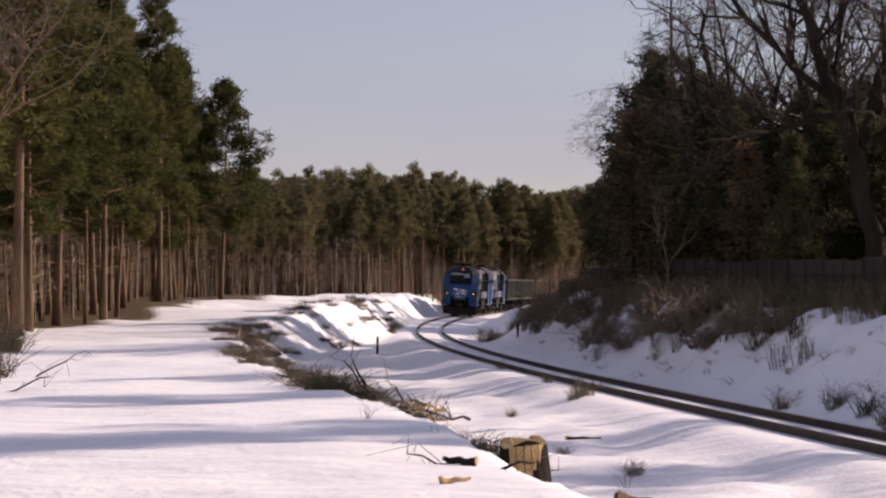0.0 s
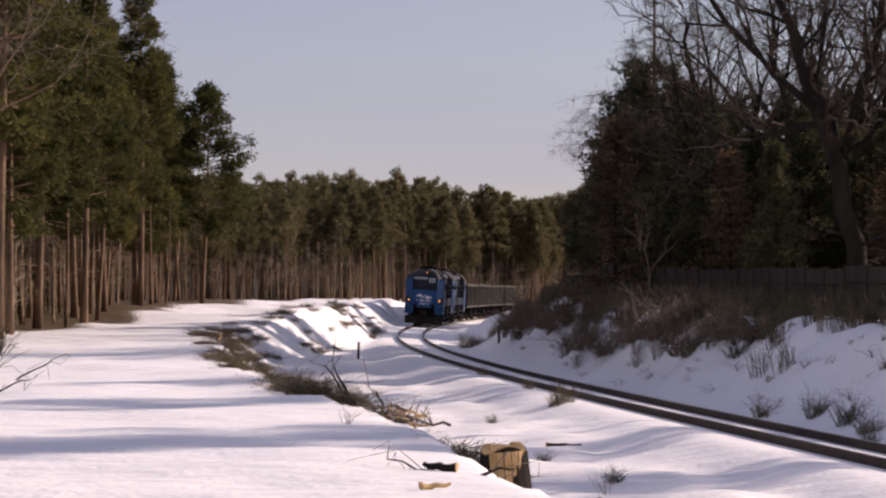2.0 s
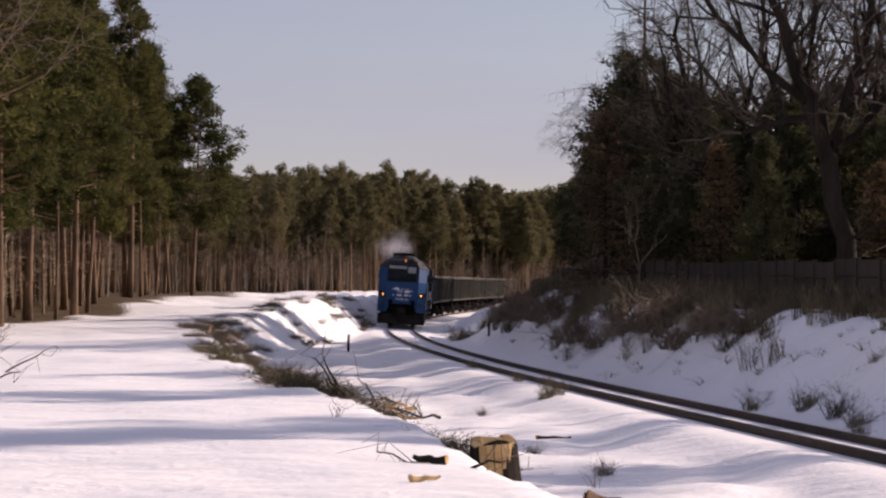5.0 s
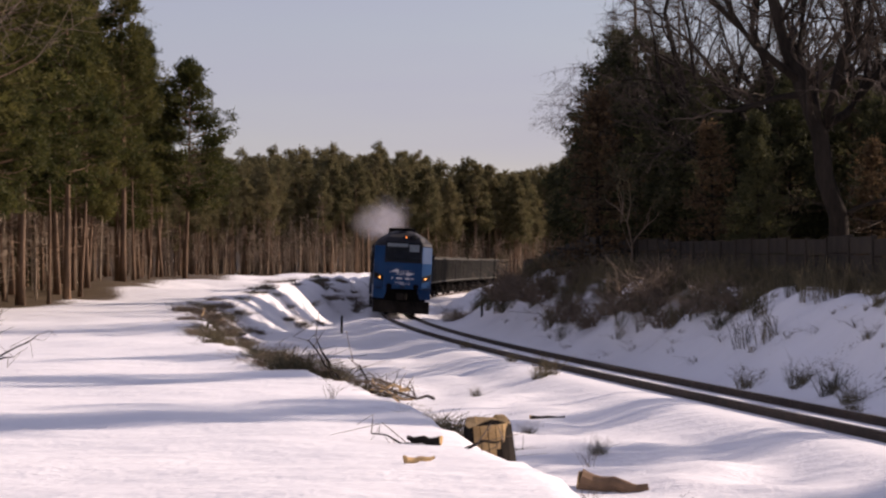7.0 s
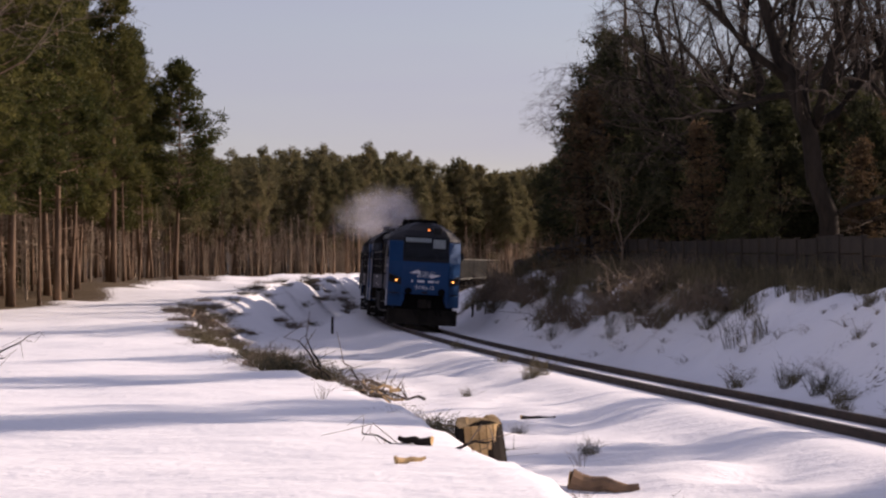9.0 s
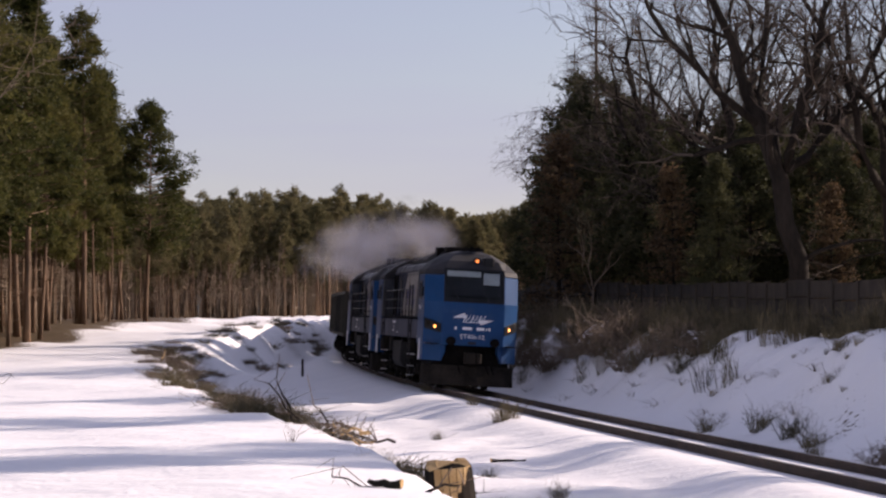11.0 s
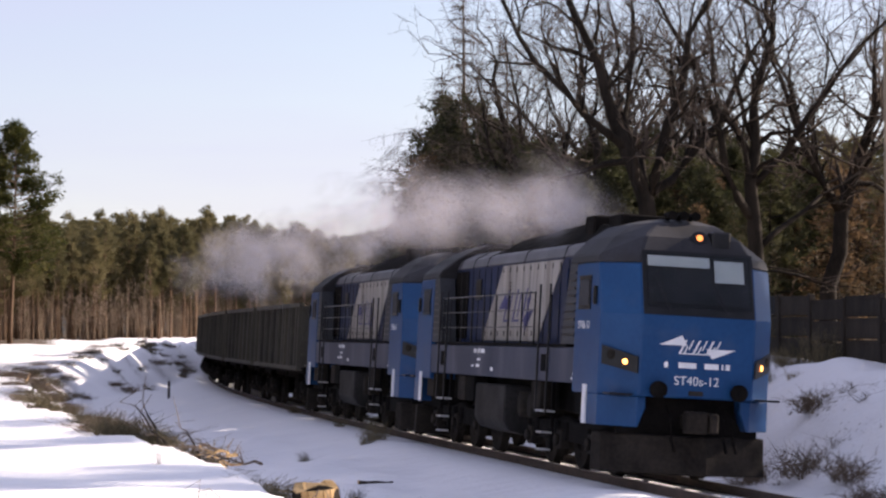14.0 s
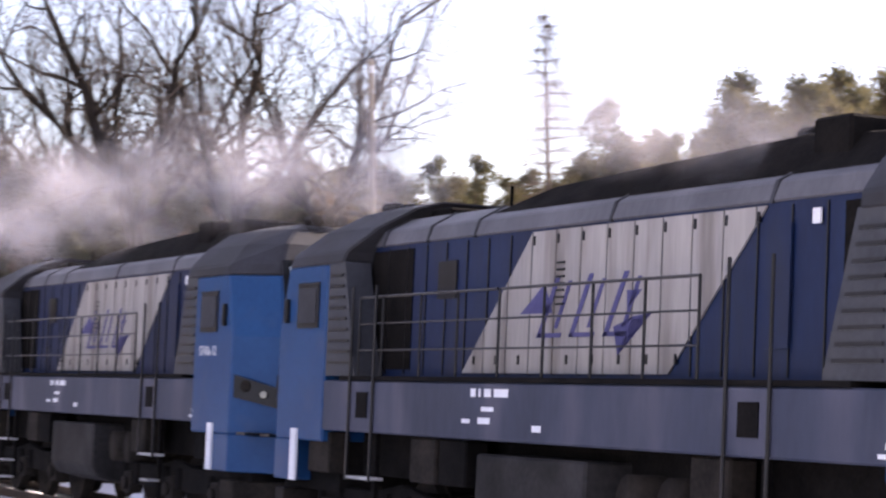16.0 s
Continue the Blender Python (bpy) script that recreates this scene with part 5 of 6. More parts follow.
def stretched(thing, kx, ky, kz):
    """Widen a thing in its meshes, before it is copied."""
    done = set()
    for ob in thing.children_recursive:
        m = ob.matrix_basis
        if m.translation.length > 0.01:
            ob.matrix_basis = Matrix.Translation((m.translation.x * kx, m.translation.y * ky, m.translation.z)) @ m.to_3x3().to_4x4()
        elif ob.data.name not in done:
            ob.data.transform(Matrix.Diagonal((kx, ky, kz, 1)))
            done.add(ob.data.name)


def build_train():
    a = build_loco()
    stretched(a, 1.036, 1.05, 0.993)
    train.append((a, 8.3, 4.45, 0.525))
    train.append((copy_thing(a, pose(0, 0, 0)), 8.3 + 17.7, 4.45, 0.525))
    for ob in train[1][0].children_recursive:
        if ob.data.materials[0] in (M["lamp_on"], M["lamp_dim"]):
            ob.data = ob.data.copy()
            ob.data.materials[0] = M["lamp_off"]
            if "label" in ob:
                del ob["label"]
    train[1][0]["label"] = "second blue diesel locomotive with streaked pale panel coupled behind"
    w = build_wagon()
    at = 8.3 + 17.7 + 9.1 + 6.96
    for i in range(WAGONS):
        train.append((w if i == 0 else copy_thing(w, pose(0, 0, 0)), at + i * 13.92, 4.33, 0.475))


build_train()


# ---- exhaust smoke ----
def smoke_material():
    m, n, l = nodes_of("exhaust_haze")
    bs, out = n["Principled BSDF"], n["Material Output"]
    bs.inputs["Base Color"].default_value = (0.65, 0.625, 0.66, 1)
    bs.inputs["Roughness"].default_value = 1.0
    bs.inputs["Specular IOR Level"].default_value = 0.0
    tl = n.new("ShaderNodeBsdfTranslucent")
    tl.inputs["Color"].default_value = (0.65, 0.625, 0.66, 1)
    body = n.new("ShaderNodeMixShader")
    body.inputs["Fac"].default_value = 0.5
    l.new(bs.outputs[0], body.inputs[1])
    l.new(tl.outputs[0], body.inputs[2])
    tr, mx = n.new("ShaderNodeBsdfTransparent"), n.new("ShaderNodeMixShader")
    co, mp = n.new("ShaderNodeTexCoord"), n.new("ShaderNodeMapping")
    mp.inputs["Scale"].default_value = (1, 1, 0)
    ln = n.new("ShaderNodeVectorMath")
    ln.operation = "LENGTH"
    l.new(co.outputs["Object"], mp.inputs["Vector"])
    l.new(mp.outputs[0], ln.inputs[0])
    fall = n.new("ShaderNodeMapRange")
    fall.interpolation_type = "SMOOTHSTEP"
    fall.inputs["From Min"].default_value, fall.inputs["From Max"].default_value = 0.97, 0.05
    l.new(ln.outputs["Value"], fall.inputs["Value"])
    nz = n.new("ShaderNodeTexNoise")
    nz.inputs["Scale"].default_value, nz.inputs["Detail"].default_value = 2.2, 5
    oi = n.new("ShaderNodeObjectInfo")
    sh = n.new("ShaderNodeVectorMath")
    sh.operation = "ADD"
    sc = n.new("ShaderNodeVectorMath")
    sc.operation = "SCALE"
    sc.inputs[0].default_value = (37, 11, 23)
    l.new(oi.outputs["Random"], sc.inputs["Scale"])
    l.new(co.outputs["Object"], sh.inputs[0])
    l.new(sc.outputs[0], sh.inputs[1])
    l.new(sh.outputs[0], nz.inputs["Vector"])
    nr = n.new("ShaderNodeMapRange")
    nr.inputs["From Min"].default_value, nr.inputs["From Max"].default_value = 0.3, 0.7
    l.new(nz.outputs["Fac"], nr.inputs["Value"])
    k1, k2 = n.new("ShaderNodeMath"), n.new("ShaderNodeMath")
    k1.operation = k2.operation = "MULTIPLY"
    k2.inputs[1].default_value = SMOKE_ALPHA
    l.new(fall.outputs["Result"], k1.inputs[0])
    l.new(nr.outputs["Result"], k1.inputs[1])
    l.new(k1.outputs[0], k2.inputs[0])
    l.new(k2.outputs[0], mx.inputs["Fac"])
    l.new(tr.outputs[0], mx.inputs[1])
    l.new(body.outputs[0], mx.inputs[2])
    l.new(mx.outputs[0], out.inputs["Surface"])
    return m


SMOKE_ALPHA = 0.13
scene.cycles.transparent_max_bounces = 96
M["smoke"] = smoke_material()
puffs = []


def build_smoke():
    rng = np.random.default_rng(5)
    smoke = tagged(new("exhaust_smoke"), "pale grey exhaust smoke drifting back over the train", "smoke")
    bm = bmesh.new()
    bmesh.ops.create_uvsphere(bm, u_segments=14, v_segments=7, radius=1.0)
    for v in bm.verts:
        v.co.z *= 0.30
    me = bpy.data.meshes.new("puff")
    bm.to_mesh(me)
    bm.free()
    me.polygons.foreach_set("use_smooth", [True] * len(me.polygons))
    me.materials.append(M["smoke"])
    for i in range(270):
        ob = part("puff", me, None, smoke)
        k = rng.uniform(0.75, 1.0)
        ob.scale = (k * 1.05, k * 0.9, k)
        puffs.append((ob, 3.3 + i * 0.0475, rng.normal(0, 1, 2), rng.uniform(0, 360, 3), rng.uniform(0.8, 1.2)))


build_smoke()


# ---- stumps, brushwood, plants, fence and yard ----
def put(ob, x, y, dz=0.0, rx=0, ry=0, rz=0):
    ob.matrix_basis = pose(x, y, ground_z(x, y) + dz, rx, ry, rz) @ Matrix.Diagonal((*ob.scale, 1))
    return ob


def build_stump(x, y, r, h, tilt, label, seed, sink=0.08):
    rng = np.random.default_rng(seed)
    stump = tagged(new("tree_stump"), label, "tree stump")
    n = 18
    wob = [1 + 0.10 * math.sin(3 * i * math.tau / n + seed) + rng.uniform(-0.05, 0.05) for i in range(n)]
    sh = Shape()
    rings = []
    for z, k in ((-0.25, 1.38), (0.03, 1.22), (h * 0.35, 1.05), (h * 0.75, 1.0), (h, 0.97)):
        rings.append([(math.cos(i * math.tau / n) * r * k * wob[i] * (1 + 0.1 * (z < 0.1) * math.sin(5 * i)), math.sin(i * math.tau / n) * r * k * wob[i], z + (0.04 * math.sin(i) if z == h else 0)) for i in range(n)])
    sh.loft(rings)
    part("bark", sh, M["bark_dark"], stump, "rough dark bark")
    sh = Shape()
    sh.loft([[(p[0] * k, p[1] * k, p[2] + dz) for p in rings[-1]] for k, dz in ((0.95, -0.03), (0.95, 0.012), (0.55, 0.02))])
    part("cut_face", sh, M["cut_wood"], stump, "pale sawn wood")
    # bark torn away on the sunny side
    sh = Shape()
    for j in range(5):
        a0 = -2.2 + j * 0.32
        pts = []
        for z in (h * 0.98, h * rng.uniform(0.35, 0.6)):
            for a in (a0, a0 + 0.28):
                k = r * 1.035
                pts.append((math.cos(a) * k, math.sin(a) * k, z))
        sh.add(pts + [(p[0] * 0.9, p[1] * 0.9, p[2]) for p in pts], [(0, 1, 3, 2), (4, 6, 7, 5), (0, 4, 5, 1), (2, 3, 7, 6), (0, 2, 6, 4), (1, 5, 7, 3)])
    part("bare_wood", sh, M["cut_wood"], stump, "pale wood where bark is torn off")
    return put(stump, x, y, -sink, tilt[0], tilt[1], 0)


build_stump(0.86, 25.2, 0.25, 0.66, (3, -4), "freshly cut pine stump with torn bark in snow", 3, sink=0.0)
build_stump(1.22, 25.3, 0.17, 0.50, (-6, 8), "low dark stump beside the larger cut stump", 8, sink=0.0)


def build_log(x, y, ln, r, turn, pitch, label, seed, bark="cut_wood"):
    rng = np.random.default_rng(seed)
    log = tagged(new("cut_log"), label, "log")
    sh = Shape()
    pts = [(i / 6 * ln, 0.25 * r * math.sin(i), 0.2 * r * math.cos(i * 2)) for i in range(7)]
    rad = [r * (1 - 0.6 * i / 6) * rng.uniform(0.92, 1.08) for i in range(7)]
    sh.tube(pts, rad, 10)
    part("bark", sh, M[bark], log, "reddish peeling bark" if bark == "cut_wood" else "dark rough bark")
    sh = Shape()
    sh.tube([(-0.012, 0, 0.02), (0.004, 0, 0.02)], [r * 0.86, r * 0.86], 10)
    part("cut_face", sh, M["cut_wood"], log, "pale sawn end")
    return put(log, x, y, r * 0.55, 0, pitch, turn)


build_log(2.30, 32.6, 0.95, 0.15, -12, 6, "short reddish-brown log lying half in the snow", 21, "bark_pine")
build_log(0.28, 21.9, 0.32, 0.05, 160, -6, "broken branch end lying on the snow", 22, "bark_dark")
build_log(-0.03, 18.5, 0.24, 0.03, 20, -4, "pale wood chip lying on the snow", 23)
build_log(2.4, 47.5, 0.7, 0.05, 10, 0, "dark fallen branch in the snow", 24, "bark_dark")


def build_sticks():
    rng = np.random.default_rng(31)
    for x, y, ln, lean, dirn, r in [(-1.05, 34.2, 0.72, 26, 150, 0.026), (-0.95, 33.6, 0.85, 40, 160, 0.022), (-0.42, 32.4, 0.62, 26, 160, 0.022), (-0.02, 31.2, 0.42, 24, 150, 0.018), (0.55, 21.6, 0.42, 72, -30, 0.018), (0.10, 22.0, 0.55, 80, 185, 0.014), (-7.3, 43.0, 0.9, 62, 20, 0.02), (-6.9, 38.0, 0.8, 70, 15, 0.02), (-2.9, 50.0, 1.1, 18, 100, 0.02), (-3.4, 54.0, 0.9, 30, 140, 0.02), (-4.2, 58.0, 0.7, 46, 30, 0.02), (0.2, 35.4, 0.6, 55, 170, 0.016), (-0.5, 37.8, 0.8, 66, 190, 0.018)]:
        stick = tagged(new("dead_branch"), "dead bare branch sticking out of the snow", "branch", "dead branches on the snow")
        sh = Shape()
        a = radians(dirn)
        d = Vector((math.cos(a) * math.sin(radians(lean)), math.sin(a) * math.sin(radians(lean)), math.cos(radians(lean))))
        pts = [d * (ln * i / 4 - 0.1) + Vector(rng.normal(0, 0.025, 3)) * (i > 0) for i in range(5)]
        sh.tube(pts, [r * (1 - 0.14 * i) for i in range(5)], 6)
        part("stem", sh, M["bark_dark"], stick)
        for j in range(4):
            p = pts[1 + j % 4].lerp(pts[min(4, 2 + j % 4)], 0.5)
            sh = Shape()
            sh.tube([p, p + Vector(rng.normal(0, 0.11, 3)) + d * 0.10, p + Vector(rng.normal(0, 0.16, 3)) + d * 0.22], [r * 0.4, r * 0.3, r * 0.15], 4)
            part("twig", sh, M["twig"], stick)
        put(stick, x, y)
    for x, y, h in [(-2.98, 107.5, 0.95), (3.55, 115.5, 0.75)]:
        post = Shape()
        post.tube([(0, 0, -0.2), (0.02, 0, h * 0.8)], [0.06, 0.05], 8)
        put(tagged(new("marker_post", post.mesh("marker_post", M["bark_dark"])), "short dark wooden marker post beside the track", "post"), x, y)


build_sticks()


def build_felled_branches():
    """Long cut branches lying along the broken edge of the field."""
    rng = np.random.default_rng(37)
    for i in range(34):
        y = 25.5 + 11 * rng.uniform(0, 1) if i < 18 else 40 + 48 * rng.uniform(0, 1)
        x = float(np.interp(y, EDGE_Y, EDGE_X)) + rng.uniform(0.0, 0.9)
        branch = tagged(new("cut_branch"), "cut branch lying on the brushwood at the field edge", "branch", "cut branches along the edge")
        ln, r = rng.uniform(0.8, 1.9), rng.uniform(0.012, 0.03)
        pts = [Vector((ln * (k / 5 - 0.4), rng.normal(0, 0.04), 0.12 + 0.10 * k / 5 + rng.normal(0, 0.03))) for k in range(6)]
        sh = Shape()
        sh.tube(pts, [r * (1 - 0.13 * k) for k in range(6)], 6)
        part("stem", sh, M["cut_wood" if i % 3 == 0 else "twig"], branch)
        for _ in range(6):
            k = int(rng.integers(1, 5))
            q = pts[k] + Vector((rng.uniform(0.1, 0.45), rng.normal(0, 0.22), rng.uniform(-0.05, 0.22)))
            sh = Shape()
            sh.tube([pts[k], pts[k].lerp(q, 0.5) + Vector(rng.normal(0, 0.03, 3)), q], [r * 0.45, r * 0.35, r * 0.15], 4)
            part("twig", sh, M["twig"], branch)
        put(branch, x, y, 0.0, 0, rng.uniform(-12, 8), rng.uniform(70, 150))


build_felled_branches()


def stalks(count, rng, height, radius, lean, thick, curl=0.3, forks=0):
    """A tuft of thin curved stems."""
    sh = Shape()
    for _ in range(count):
        a, k = rng.uniform(0, math.tau), radius * math.sqrt(rng.uniform(0, 1))
        p = Vector((math.cos(a) * k, math.sin(a) * k, -0.06))
        d = Vector((rng.normal(0, lean), rng.normal(0, lean), 1)).normalized()
        ln = height * rng.uniform(0.5, 1.15)
        q = p + d * ln * 0.55
        e = q + (d + Vector((rng.normal(0, curl), rng.normal(0, curl), -abs(rng.normal(0, curl))))) * ln * 0.5
        sh.tube([p, q, e], [thick, thick * 0.75, thick * 0.3], 3, False)
        for _ in range(forks):
            s = p.lerp(q, rng.uniform(0.4, 1)) if rng.uniform() < 0.5 else q.lerp(e, rng.uniform(0, 0.8))
            sh.tube([s, s + (d * 0.5 + Vector(rng.normal(0, 0.5, 3))) * ln * 0.3], [thick * 0.55, thick * 0.2], 3, False)
    return sh


def build_plants():
    rng = np.random.default_rng(41)
    grass = [stalks(60, rng, 0.45, 0.22, 0.45, 0.006, 0.5).mesh("grass_tuft", M["dry_grass"]) for _ in range(2)]
    bush = [stalks(70, rng, 1.0, 0.40, 0.5, 0.011, 0.4, 3).mesh("stem_mass", M["brush"]) for _ in range(3)]
    dark = [stalks(110, rng, 1.0, 0.65, 0.7, 0.014, 0.6, 4).mesh("stem_mass", M["twig"]) for _ in range(2)]
    fine = [stalks(10, rng, 0.55, 0.10, 0.3, 0.005, 0.4, 3).mesh("stem_mass", M["twig"]) for _ in range(2)]

    def place(kind, meshes, x, y, k, label, category, group, mz=1.0, inner="stems"):
        ob = tagged(new(kind, meshes[int(rng.integers(0, len(meshes)))]), label, category, group)
        ob.scale = (k, k, k * mz)
        return put(ob, x, y, -0.02, rng.uniform(-8, 8), rng.uniform(-8, 8), rng.uniform(0, 360))

    # shrubs on the shaded bank
    for x, y, k in [(4.8, 108, 1.7), (5.3, 103, 1.6), (4.7, 112, 1.4), (5.6, 98, 1.5), (6.1, 88, 1.3), (6.5, 84, 1.0), (7.6, 78, 1.5), (8.2, 76, 1.6), (8.7, 80, 1.4), (7.1, 82, 0.9), (8.0, 72, 1.0), (8.9, 70, 1.2), (9.5, 68, 1.0), (5.2, 116, 1.2), (2.5, 129, 1.0), (6.9, 94, 1.2)]:
        place("dead_shrub", dark, x, y, k, "tangled dark leafless shrub on the snowy bank", "shrub", "shrubs on the bank")
    for i in range(190):
        s = 10 + 84 * rng.uniform(0, 1) ** 0.75
        x, y, _ = beside(s, rng.uniform(3.0, 7.0) if i % 4 == 0 else rng.normal(5.6, 0.9))
        place("dry_weed", bush if i % 2 else grass, x, y, rng.uniform(0.28, 0.6) if i % 4 == 0 else rng.uniform(0.4, 0.95), "brown dry weeds poking through the snow on the bank", "weed", "weeds on the bank")
    for x, y, k in [(9.0, 55, 0.7), (9.2, 52.4, 0.7), (8.1, 57.6, 0.55), (9.3, 50.5, 0.6), (8.9, 48, 0.4)]:
        place("dry_weed", bush, x, y, k, "brown dry weeds poking through the snow on the bank", "weed", "weeds on the bank")
    # tall dead stalks standing close along the top of the bank
    tallw = [stalks(26, rng, 1.0, 0.35, 0.16, 0.010, 0.25, 2).mesh("stem_mass", M["brush"]) for _ in range(3)]
    for i in range(270):
        s = 18 + 82 * rng.uniform(0, 1) if i % 2 else 28 + 34 * rng.uniform(0, 1)
        u = float(np.interp(s, [18, 40, 70, 100], [6.3, 5.6, 5.0, 4.6])) + rng.normal(0, 0.6) * (1.6 if 28 < s < 60 else 1)
        x, y, _ = beside(s, u)
        place("dead_weed", tallw, x, y, rng.uniform(0.55, 1.0), "tall dead stalks standing in the snow of the bank", "dry stalks", "stalks on the bank", 1.1)
    for i in range(60):
        s = 4 + 60 * rng.uniform(0, 1)
        x, y, _ = beside(s, rng.uniform(2.7, 5.6))
        place("dead_sprig", fine, x, y, rng.uniform(0.8, 1.7), "fallen twigs half sunk in the snowy bank", "twigs", "twigs on the bank", 0.35)
    for x, y, k in [(9.8, 45.3, 0.95), (10.5, 44, 1.1), (10.9, 42, 1.0), (11.4, 47, 0.9), (10.6, 39.5, 0.9)]:
        place("dead_shrub", dark, x, y, k * 0.62, "matted leafless bramble dusted with snow", "shrub", "brambles on the bank")
    for x, y, k in [(3.5, 59.6, 0.62), (3.2, 58.8, 0.5), (2.9, 68, 0.35), (1.6, 57, 0.3), (2.2, 45, 0.3), (3.0, 38, 0.35), (1.9, 80, 0.4)]:
        place("dry_weed", bush, x, y, k, "small dry bush beside the rails in snow", "weed", "weeds beside the rails")
    # brushwood heaped along the edge of the field
    for i in range(40):
        f = rng.uniform(0, 1) ** 0.8
        y = 24.5 + f * 12.5
        x = float(np.interp(y, EDGE_Y, EDGE_X)) + rng.uniform(0.15, 0.75)
        place("brushwood", bush if i % 2 else grass, x, y, rng.uniform(0.65, 1.05) * (0.75 if y < 27 else 1), "heap of cut brushwood and dry stalks at the field edge", "brushwood", "brushwood along the edge", 0.42)
    for i in range(74):
        y = 36 + 64 * rng.uniform(0, 1) ** 1.3
        x = float(np.interp(y, EDGE_Y, EDGE_X)) + (rng.uniform(-0.25, 0.6) if y < 60 else rng.uniform(-0.3, 1.7))
        place("brushwood", dark if i % 3 == 0 else bush, x, y, rng.uniform(0.55, 1.0), "heap of cut brushwood and dry stalks at the field edge", "brushwood", "brushwood along the edge", 0.42)
    for i in range(46):
        y = rng.uniform(100, 165)
        x = float(np.interp(y, EDGE_Y, EDGE_X)) + rng.uniform(-1.0, 2.4)
        place("brushwood", dark if i % 2 == 0 else bush, x, y, rng.uniform(0.5, 1.0), "dead stalks on the far snowy bank", "brushwood", "stalks on the far bank", 0.4)
    # thin twiggy seedlings
    for x, y, k in [(-0.9, 28, 0.6), (1.5, 26.4, 1.2), (1.75, 26.0, 1.0), (-2.9, 50.5, 1.6), (-3.1, 48.5, 1.3), (3.4, 29.3, 0.7), (2.7, 36, 0.7), (-0.1, 40, 1.2), (-0.6, 42, 1.3), (2.3, 30.5, 0.8)]:
        place("seedling", fine, x, y, k, "thin leafless seedling standing in the snow", "seedling", "seedlings in the snow")
    # scrub at the corner of the near wood
    for x, y, k in [(-11.4, 63, 1.1), (-11.9, 65, 1.2), (-12.6, 68, 1.0), (-7.9, 41, 0.75), (-8.2, 43.5, 0.9), (-11.0, 61, 0.7), (-7.6, 36.5, 0.55)]:
        place("dead_shrub", bush, x, y, k, "straggly leafless bush at the edge of the field", "shrub", "bushes at the field edge")


build_plants()


def build_near_saplings():
    rng = np.random.default_rng(43)
    sap = bare_tree(9, rng, 0.075, 0.8, (M["bark_pine"], M["twig"]), levels=5, first=0.42, name="birch_tree", twigs=2)
    for x, y, t, s in [(-12.6, 62, 0, 1.0), (-13.4, 66, 140, 1.1), (-12.2, 58, 250, 0.9)]:
        plant(sap, x, y, t, s, "slender leafless birch leaning at the wood's edge", "birch tree", "birches at the field edge")
    drop(sap)


build_near_saplings()


def build_fence():
    fence = tagged(new("fence"), "weathered dark panel fence along the top of the bank", "fence", kind="structure")
    sh = Shape()
    sh.box(-0.07, 0.07, -0.07, 0.07, -0.4, 1.55)
    post = sh.mesh("post", M["fence_wood"], bevel=0.012)
    sh = Shape()
    sh.box(-0.99, 0.99, -0.022, 0.022, 0.0, 0.46)
    for z in (0.03, 0.41):
        sh.box(-0.98, 0.98, -0.035, 0.035, z, z + 0.035)
    panel = sh.mesh("panel", M["fence_wood"])
    s = -26.0
    while s < 104:
        a, b = beside(s, 7.4), beside(s + 2.12, 7.4)
        z = ground_z((a[0] + b[0]) / 2, (a[1] + b[1]) / 2)
        turn = math.degrees(math.atan2(b[1] - a[1], b[0] - a[0]))
        part("post", post, None, fence, at=pose(a[0], a[1], z - 0.05, 0, 0, turn))
        for k in range(3):
            part("panel", panel, None, fence, at=pose((a[0] + b[0]) / 2, (a[1] + b[1]) / 2, z + 0.03 + k * 0.49, random.uniform(-1, 1), 0, turn))
        s += 2.12


build_fence()


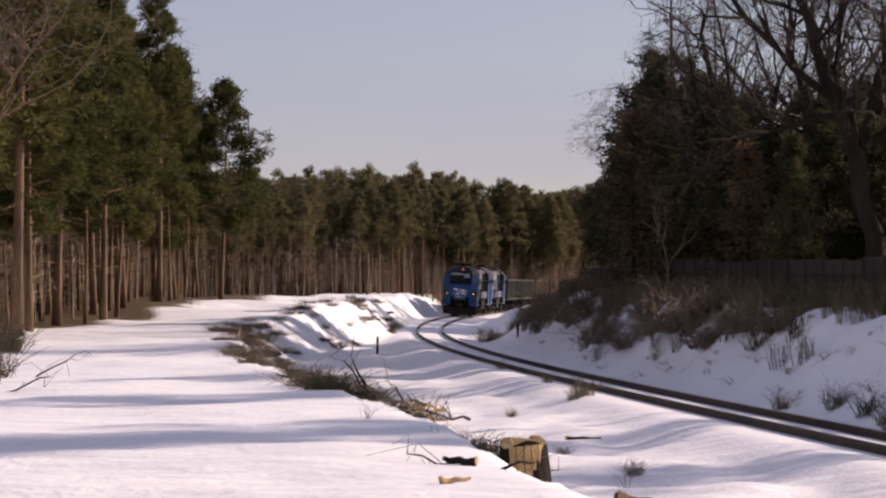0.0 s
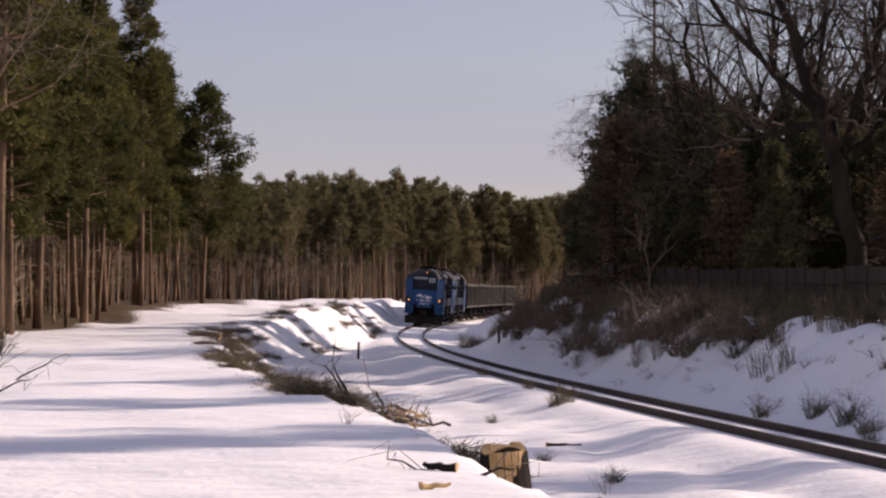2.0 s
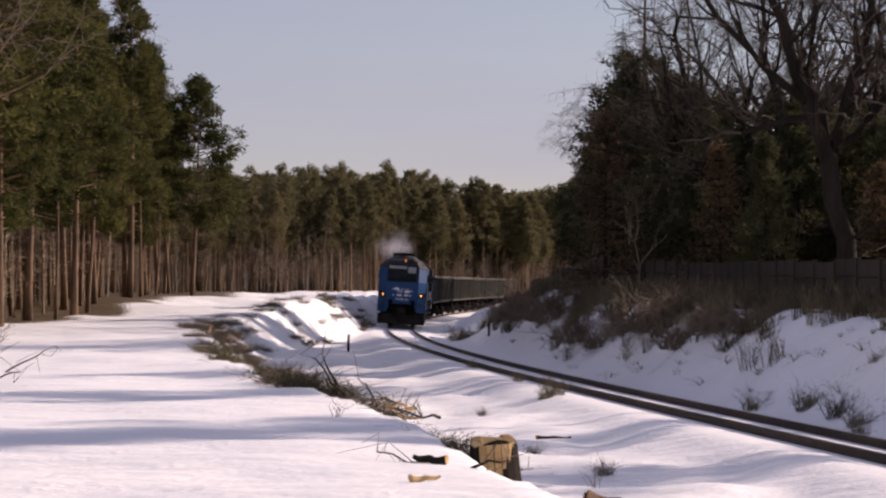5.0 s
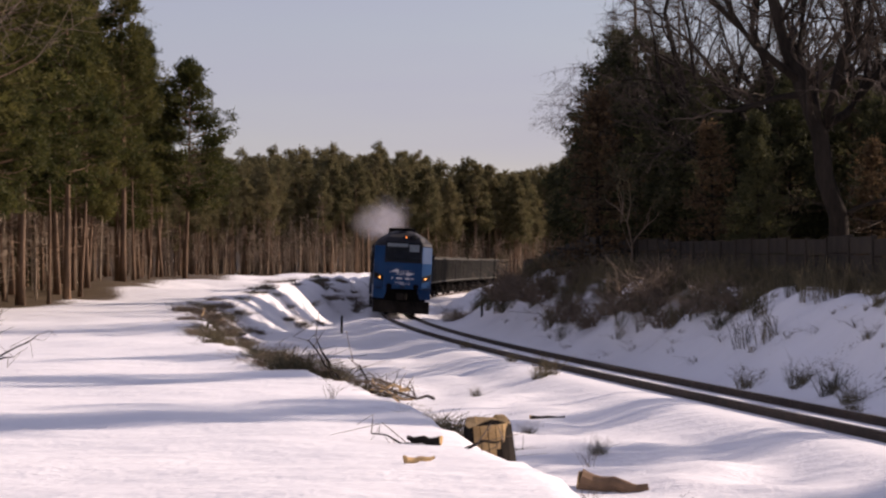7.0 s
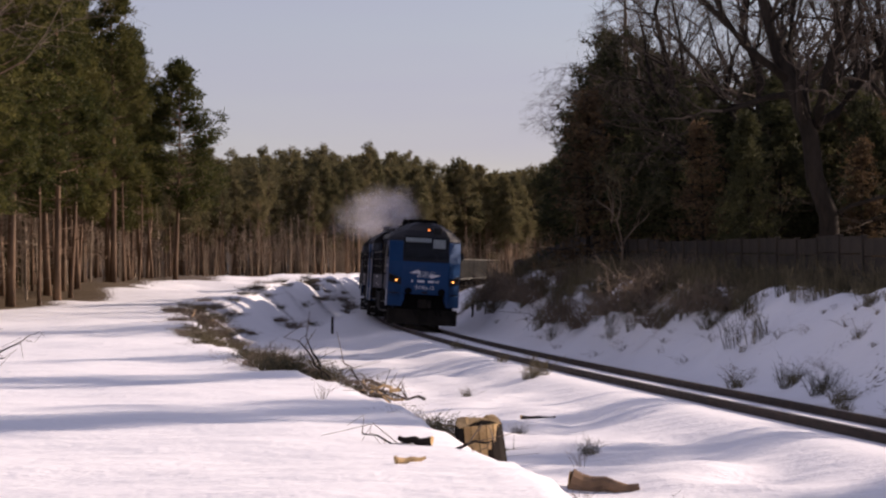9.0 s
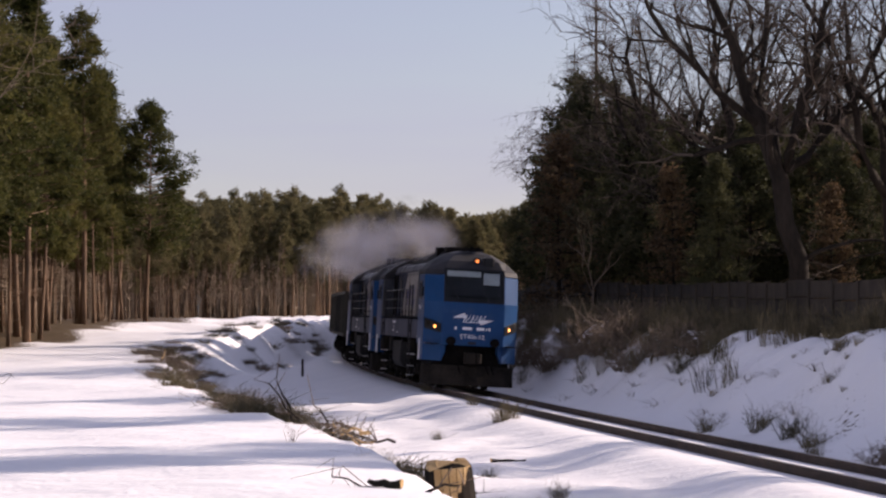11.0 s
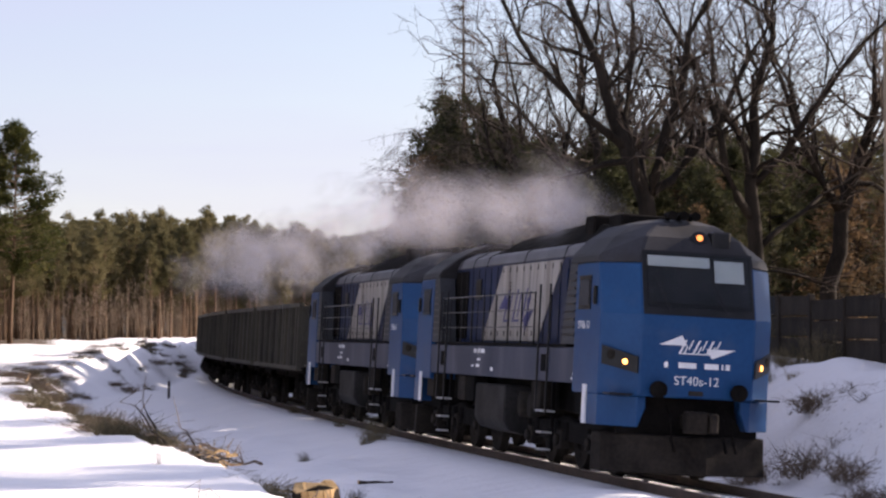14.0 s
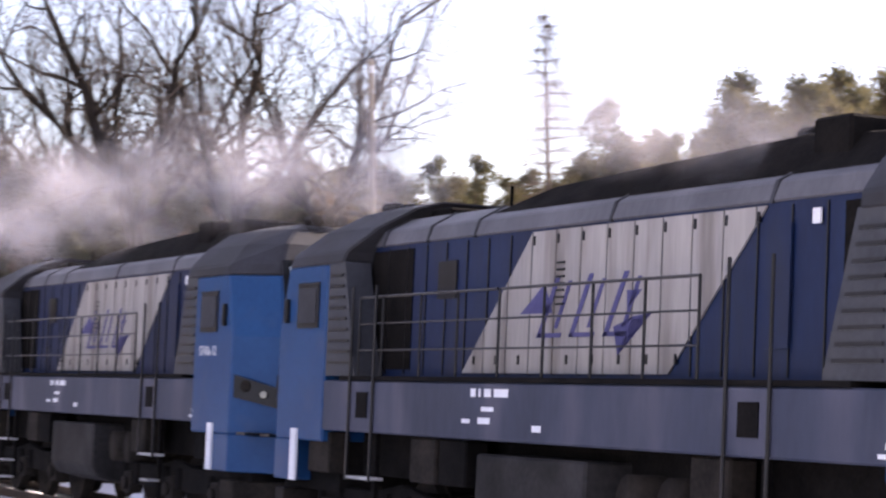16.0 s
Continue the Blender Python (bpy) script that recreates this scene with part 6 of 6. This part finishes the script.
def build_yard():
    for x, y, h, r in [(15.5, 56.0, 9.9, 0.085), (15.2, 52.0, 5.85, 0.07)]:
        pole = tagged(new("utility_pole"), "weathered grey wooden utility pole behind the fence", "pole", "poles of the yard")
        z = ground_z(x, y)
        sh = Shape()
        sh.tube([(0, 0, -0.3), (0, 0, h - z)], [r * 1.25, r * 0.85], 10)
        part("shaft", sh, M["pole_wood"], pole)
        sh = Shape()
        for d in (-1, 1):
            sh.tube([(0, d * 0.10, h - z - 0.35), (0, d * 0.10, h - z - 0.18)], [0.035, 0.045], 8)
        part("insulator", sh, M["snow_cap"], pole, "pale insulators")
        pole.matrix_basis = pose(x, y, z, 0, 0, 0)
    shed = tagged(new("shed"), "low brown shed with a snow-covered roof behind the fence", "shed")
    x0, y0 = 17.9, 60.0
    z = ground_z(x0 + 4, y0 + 3)
    sh = Shape()
    sh.box(0, 9.5, 0, 5, -0.3, 2.75)
    part("wall", sh, M["plaster"], shed, "brown weathered wall")
    sh = Shape()
    sh.prism([(-0.5, 2.70), (10.0, 2.70), (10.0, 2.82), (-0.5, 2.82)], -0.5, 5.4)
    roof = part("roof", sh, M["roof_grey"], shed)
    sh = Shape()
    sh.box(-0.48, 9.98, -0.48, 5.38, 2.824, 2.98)
    part("snow", sh, M["snow_cap"], roof, "snow lying on the roof", bevel=0.06)
    for x, w in ((1.0, 1.1), (3.6, 1.2), (6.2, 1.2)):
        sh = Shape()
        sh.box(x, x + w, -0.03, 0.02, 1.0, 2.0)
        win = part("window", sh, M["fence_wood"], shed, "dull shed window")
        sh = Shape()
        sh.box(x + 0.08, x + w - 0.08, -0.045, -0.035, 1.08, 1.92)
        part("pane", sh, M["lamp_off"], win)
    for x in (0.6, 1.5):
        sh = Shape()
        sh.box(x, x + 0.4, 1.5, 1.9, 2.9, 3.55)
        part("chimney", sh, M["brick_red"], shed, "red brick chimney", bevel=0.02)
    shed.matrix_basis = pose(x0, y0, z, 0, 0, -12)


build_yard()


# ---- what moves ----
def front_s(t):
    """Where on the track the leading nose is."""
    return 0.9 - 12.55 * (t - 14.5)


def vehicle_pose(s, pivot):
    a, b = along(s - pivot), along(s + pivot)
    x, y = (a[0] + b[0]) / 2, (a[1] + b[1]) / 2
    return pose(x, y, 0.12, 0, 0, math.degrees(math.atan2(a[1] - b[1], a[0] - b[0]))) @ pose(0, 0, 0, -math.degrees(math.atan(CANT)))


def motions():
    times = [i * 0.5 for i in range(33)]
    for ob, back, pivot, radius in train:
        walk(ob, [(t, vehicle_pose(front_s(t) + back, pivot)) for t in times])
    # wheels roll with the speed of the train
    turns = [i / 15 for i in range(241)]
    for k, (ob, back, pivot, radius) in enumerate(train):
        if k > 4:
            break
        for w in [o for o in ob.children if o.name.startswith("wheelset")]:
            x, y, z = w.matrix_basis.translation
            walk(w, [(t, pose(x, y, z, 0, math.degrees(12.55 * t / radius), 0)) for t in turns])
    # smoke leaves the stack, slows, spreads and falls behind
    for ob, born, side, turn, pace in puffs:
        rows = []
        for t in sorted({0.0, 16.0, *[j * 0.5 for j in range(33) if j * 0.5 < born - 0.1], *[min(16.0, max(0.0, born + d)) for d in (-0.05, 0.12, 0.3, 0.6, 1.0, 1.6, 2.4, 3.6, 5.0, 7.0, 9.0, 11.0, 13.0)]}):
            age = max(0.0, t - born)
            lag = 5.0 + 6.5 * pace * (age - 0.25 * (1 - math.exp(-age / 0.25)))
            spread_k = 0.12 + 1.05 * (1 - math.exp(-age / 2.2))
            up = 3.25 + 1.95 * (1 - math.exp(-age / 0.22)) + 0.45 * (1 - math.exp(-age / 1.5)) if age > 0 else 3.25
            side_u = -1.0 * (1 - math.exp(-age / 2.0)) + side[0] * 0.75 * spread_k * (age > 0)
            x, y, z = beside(front_s(t) + lag, side_u, up + side[1] * 0.55 * spread_k * (age > 0))
            spin = min(age, 6.0) * 9.0 * (pace - 1)
            rows.append((t, pose(x, y, z, 75 + 30 * math.sin(turn[0]), 25 * math.sin(turn[1]), 20 * math.sin(turn[2]) + spin)))
        walk(ob, rows)


motions()
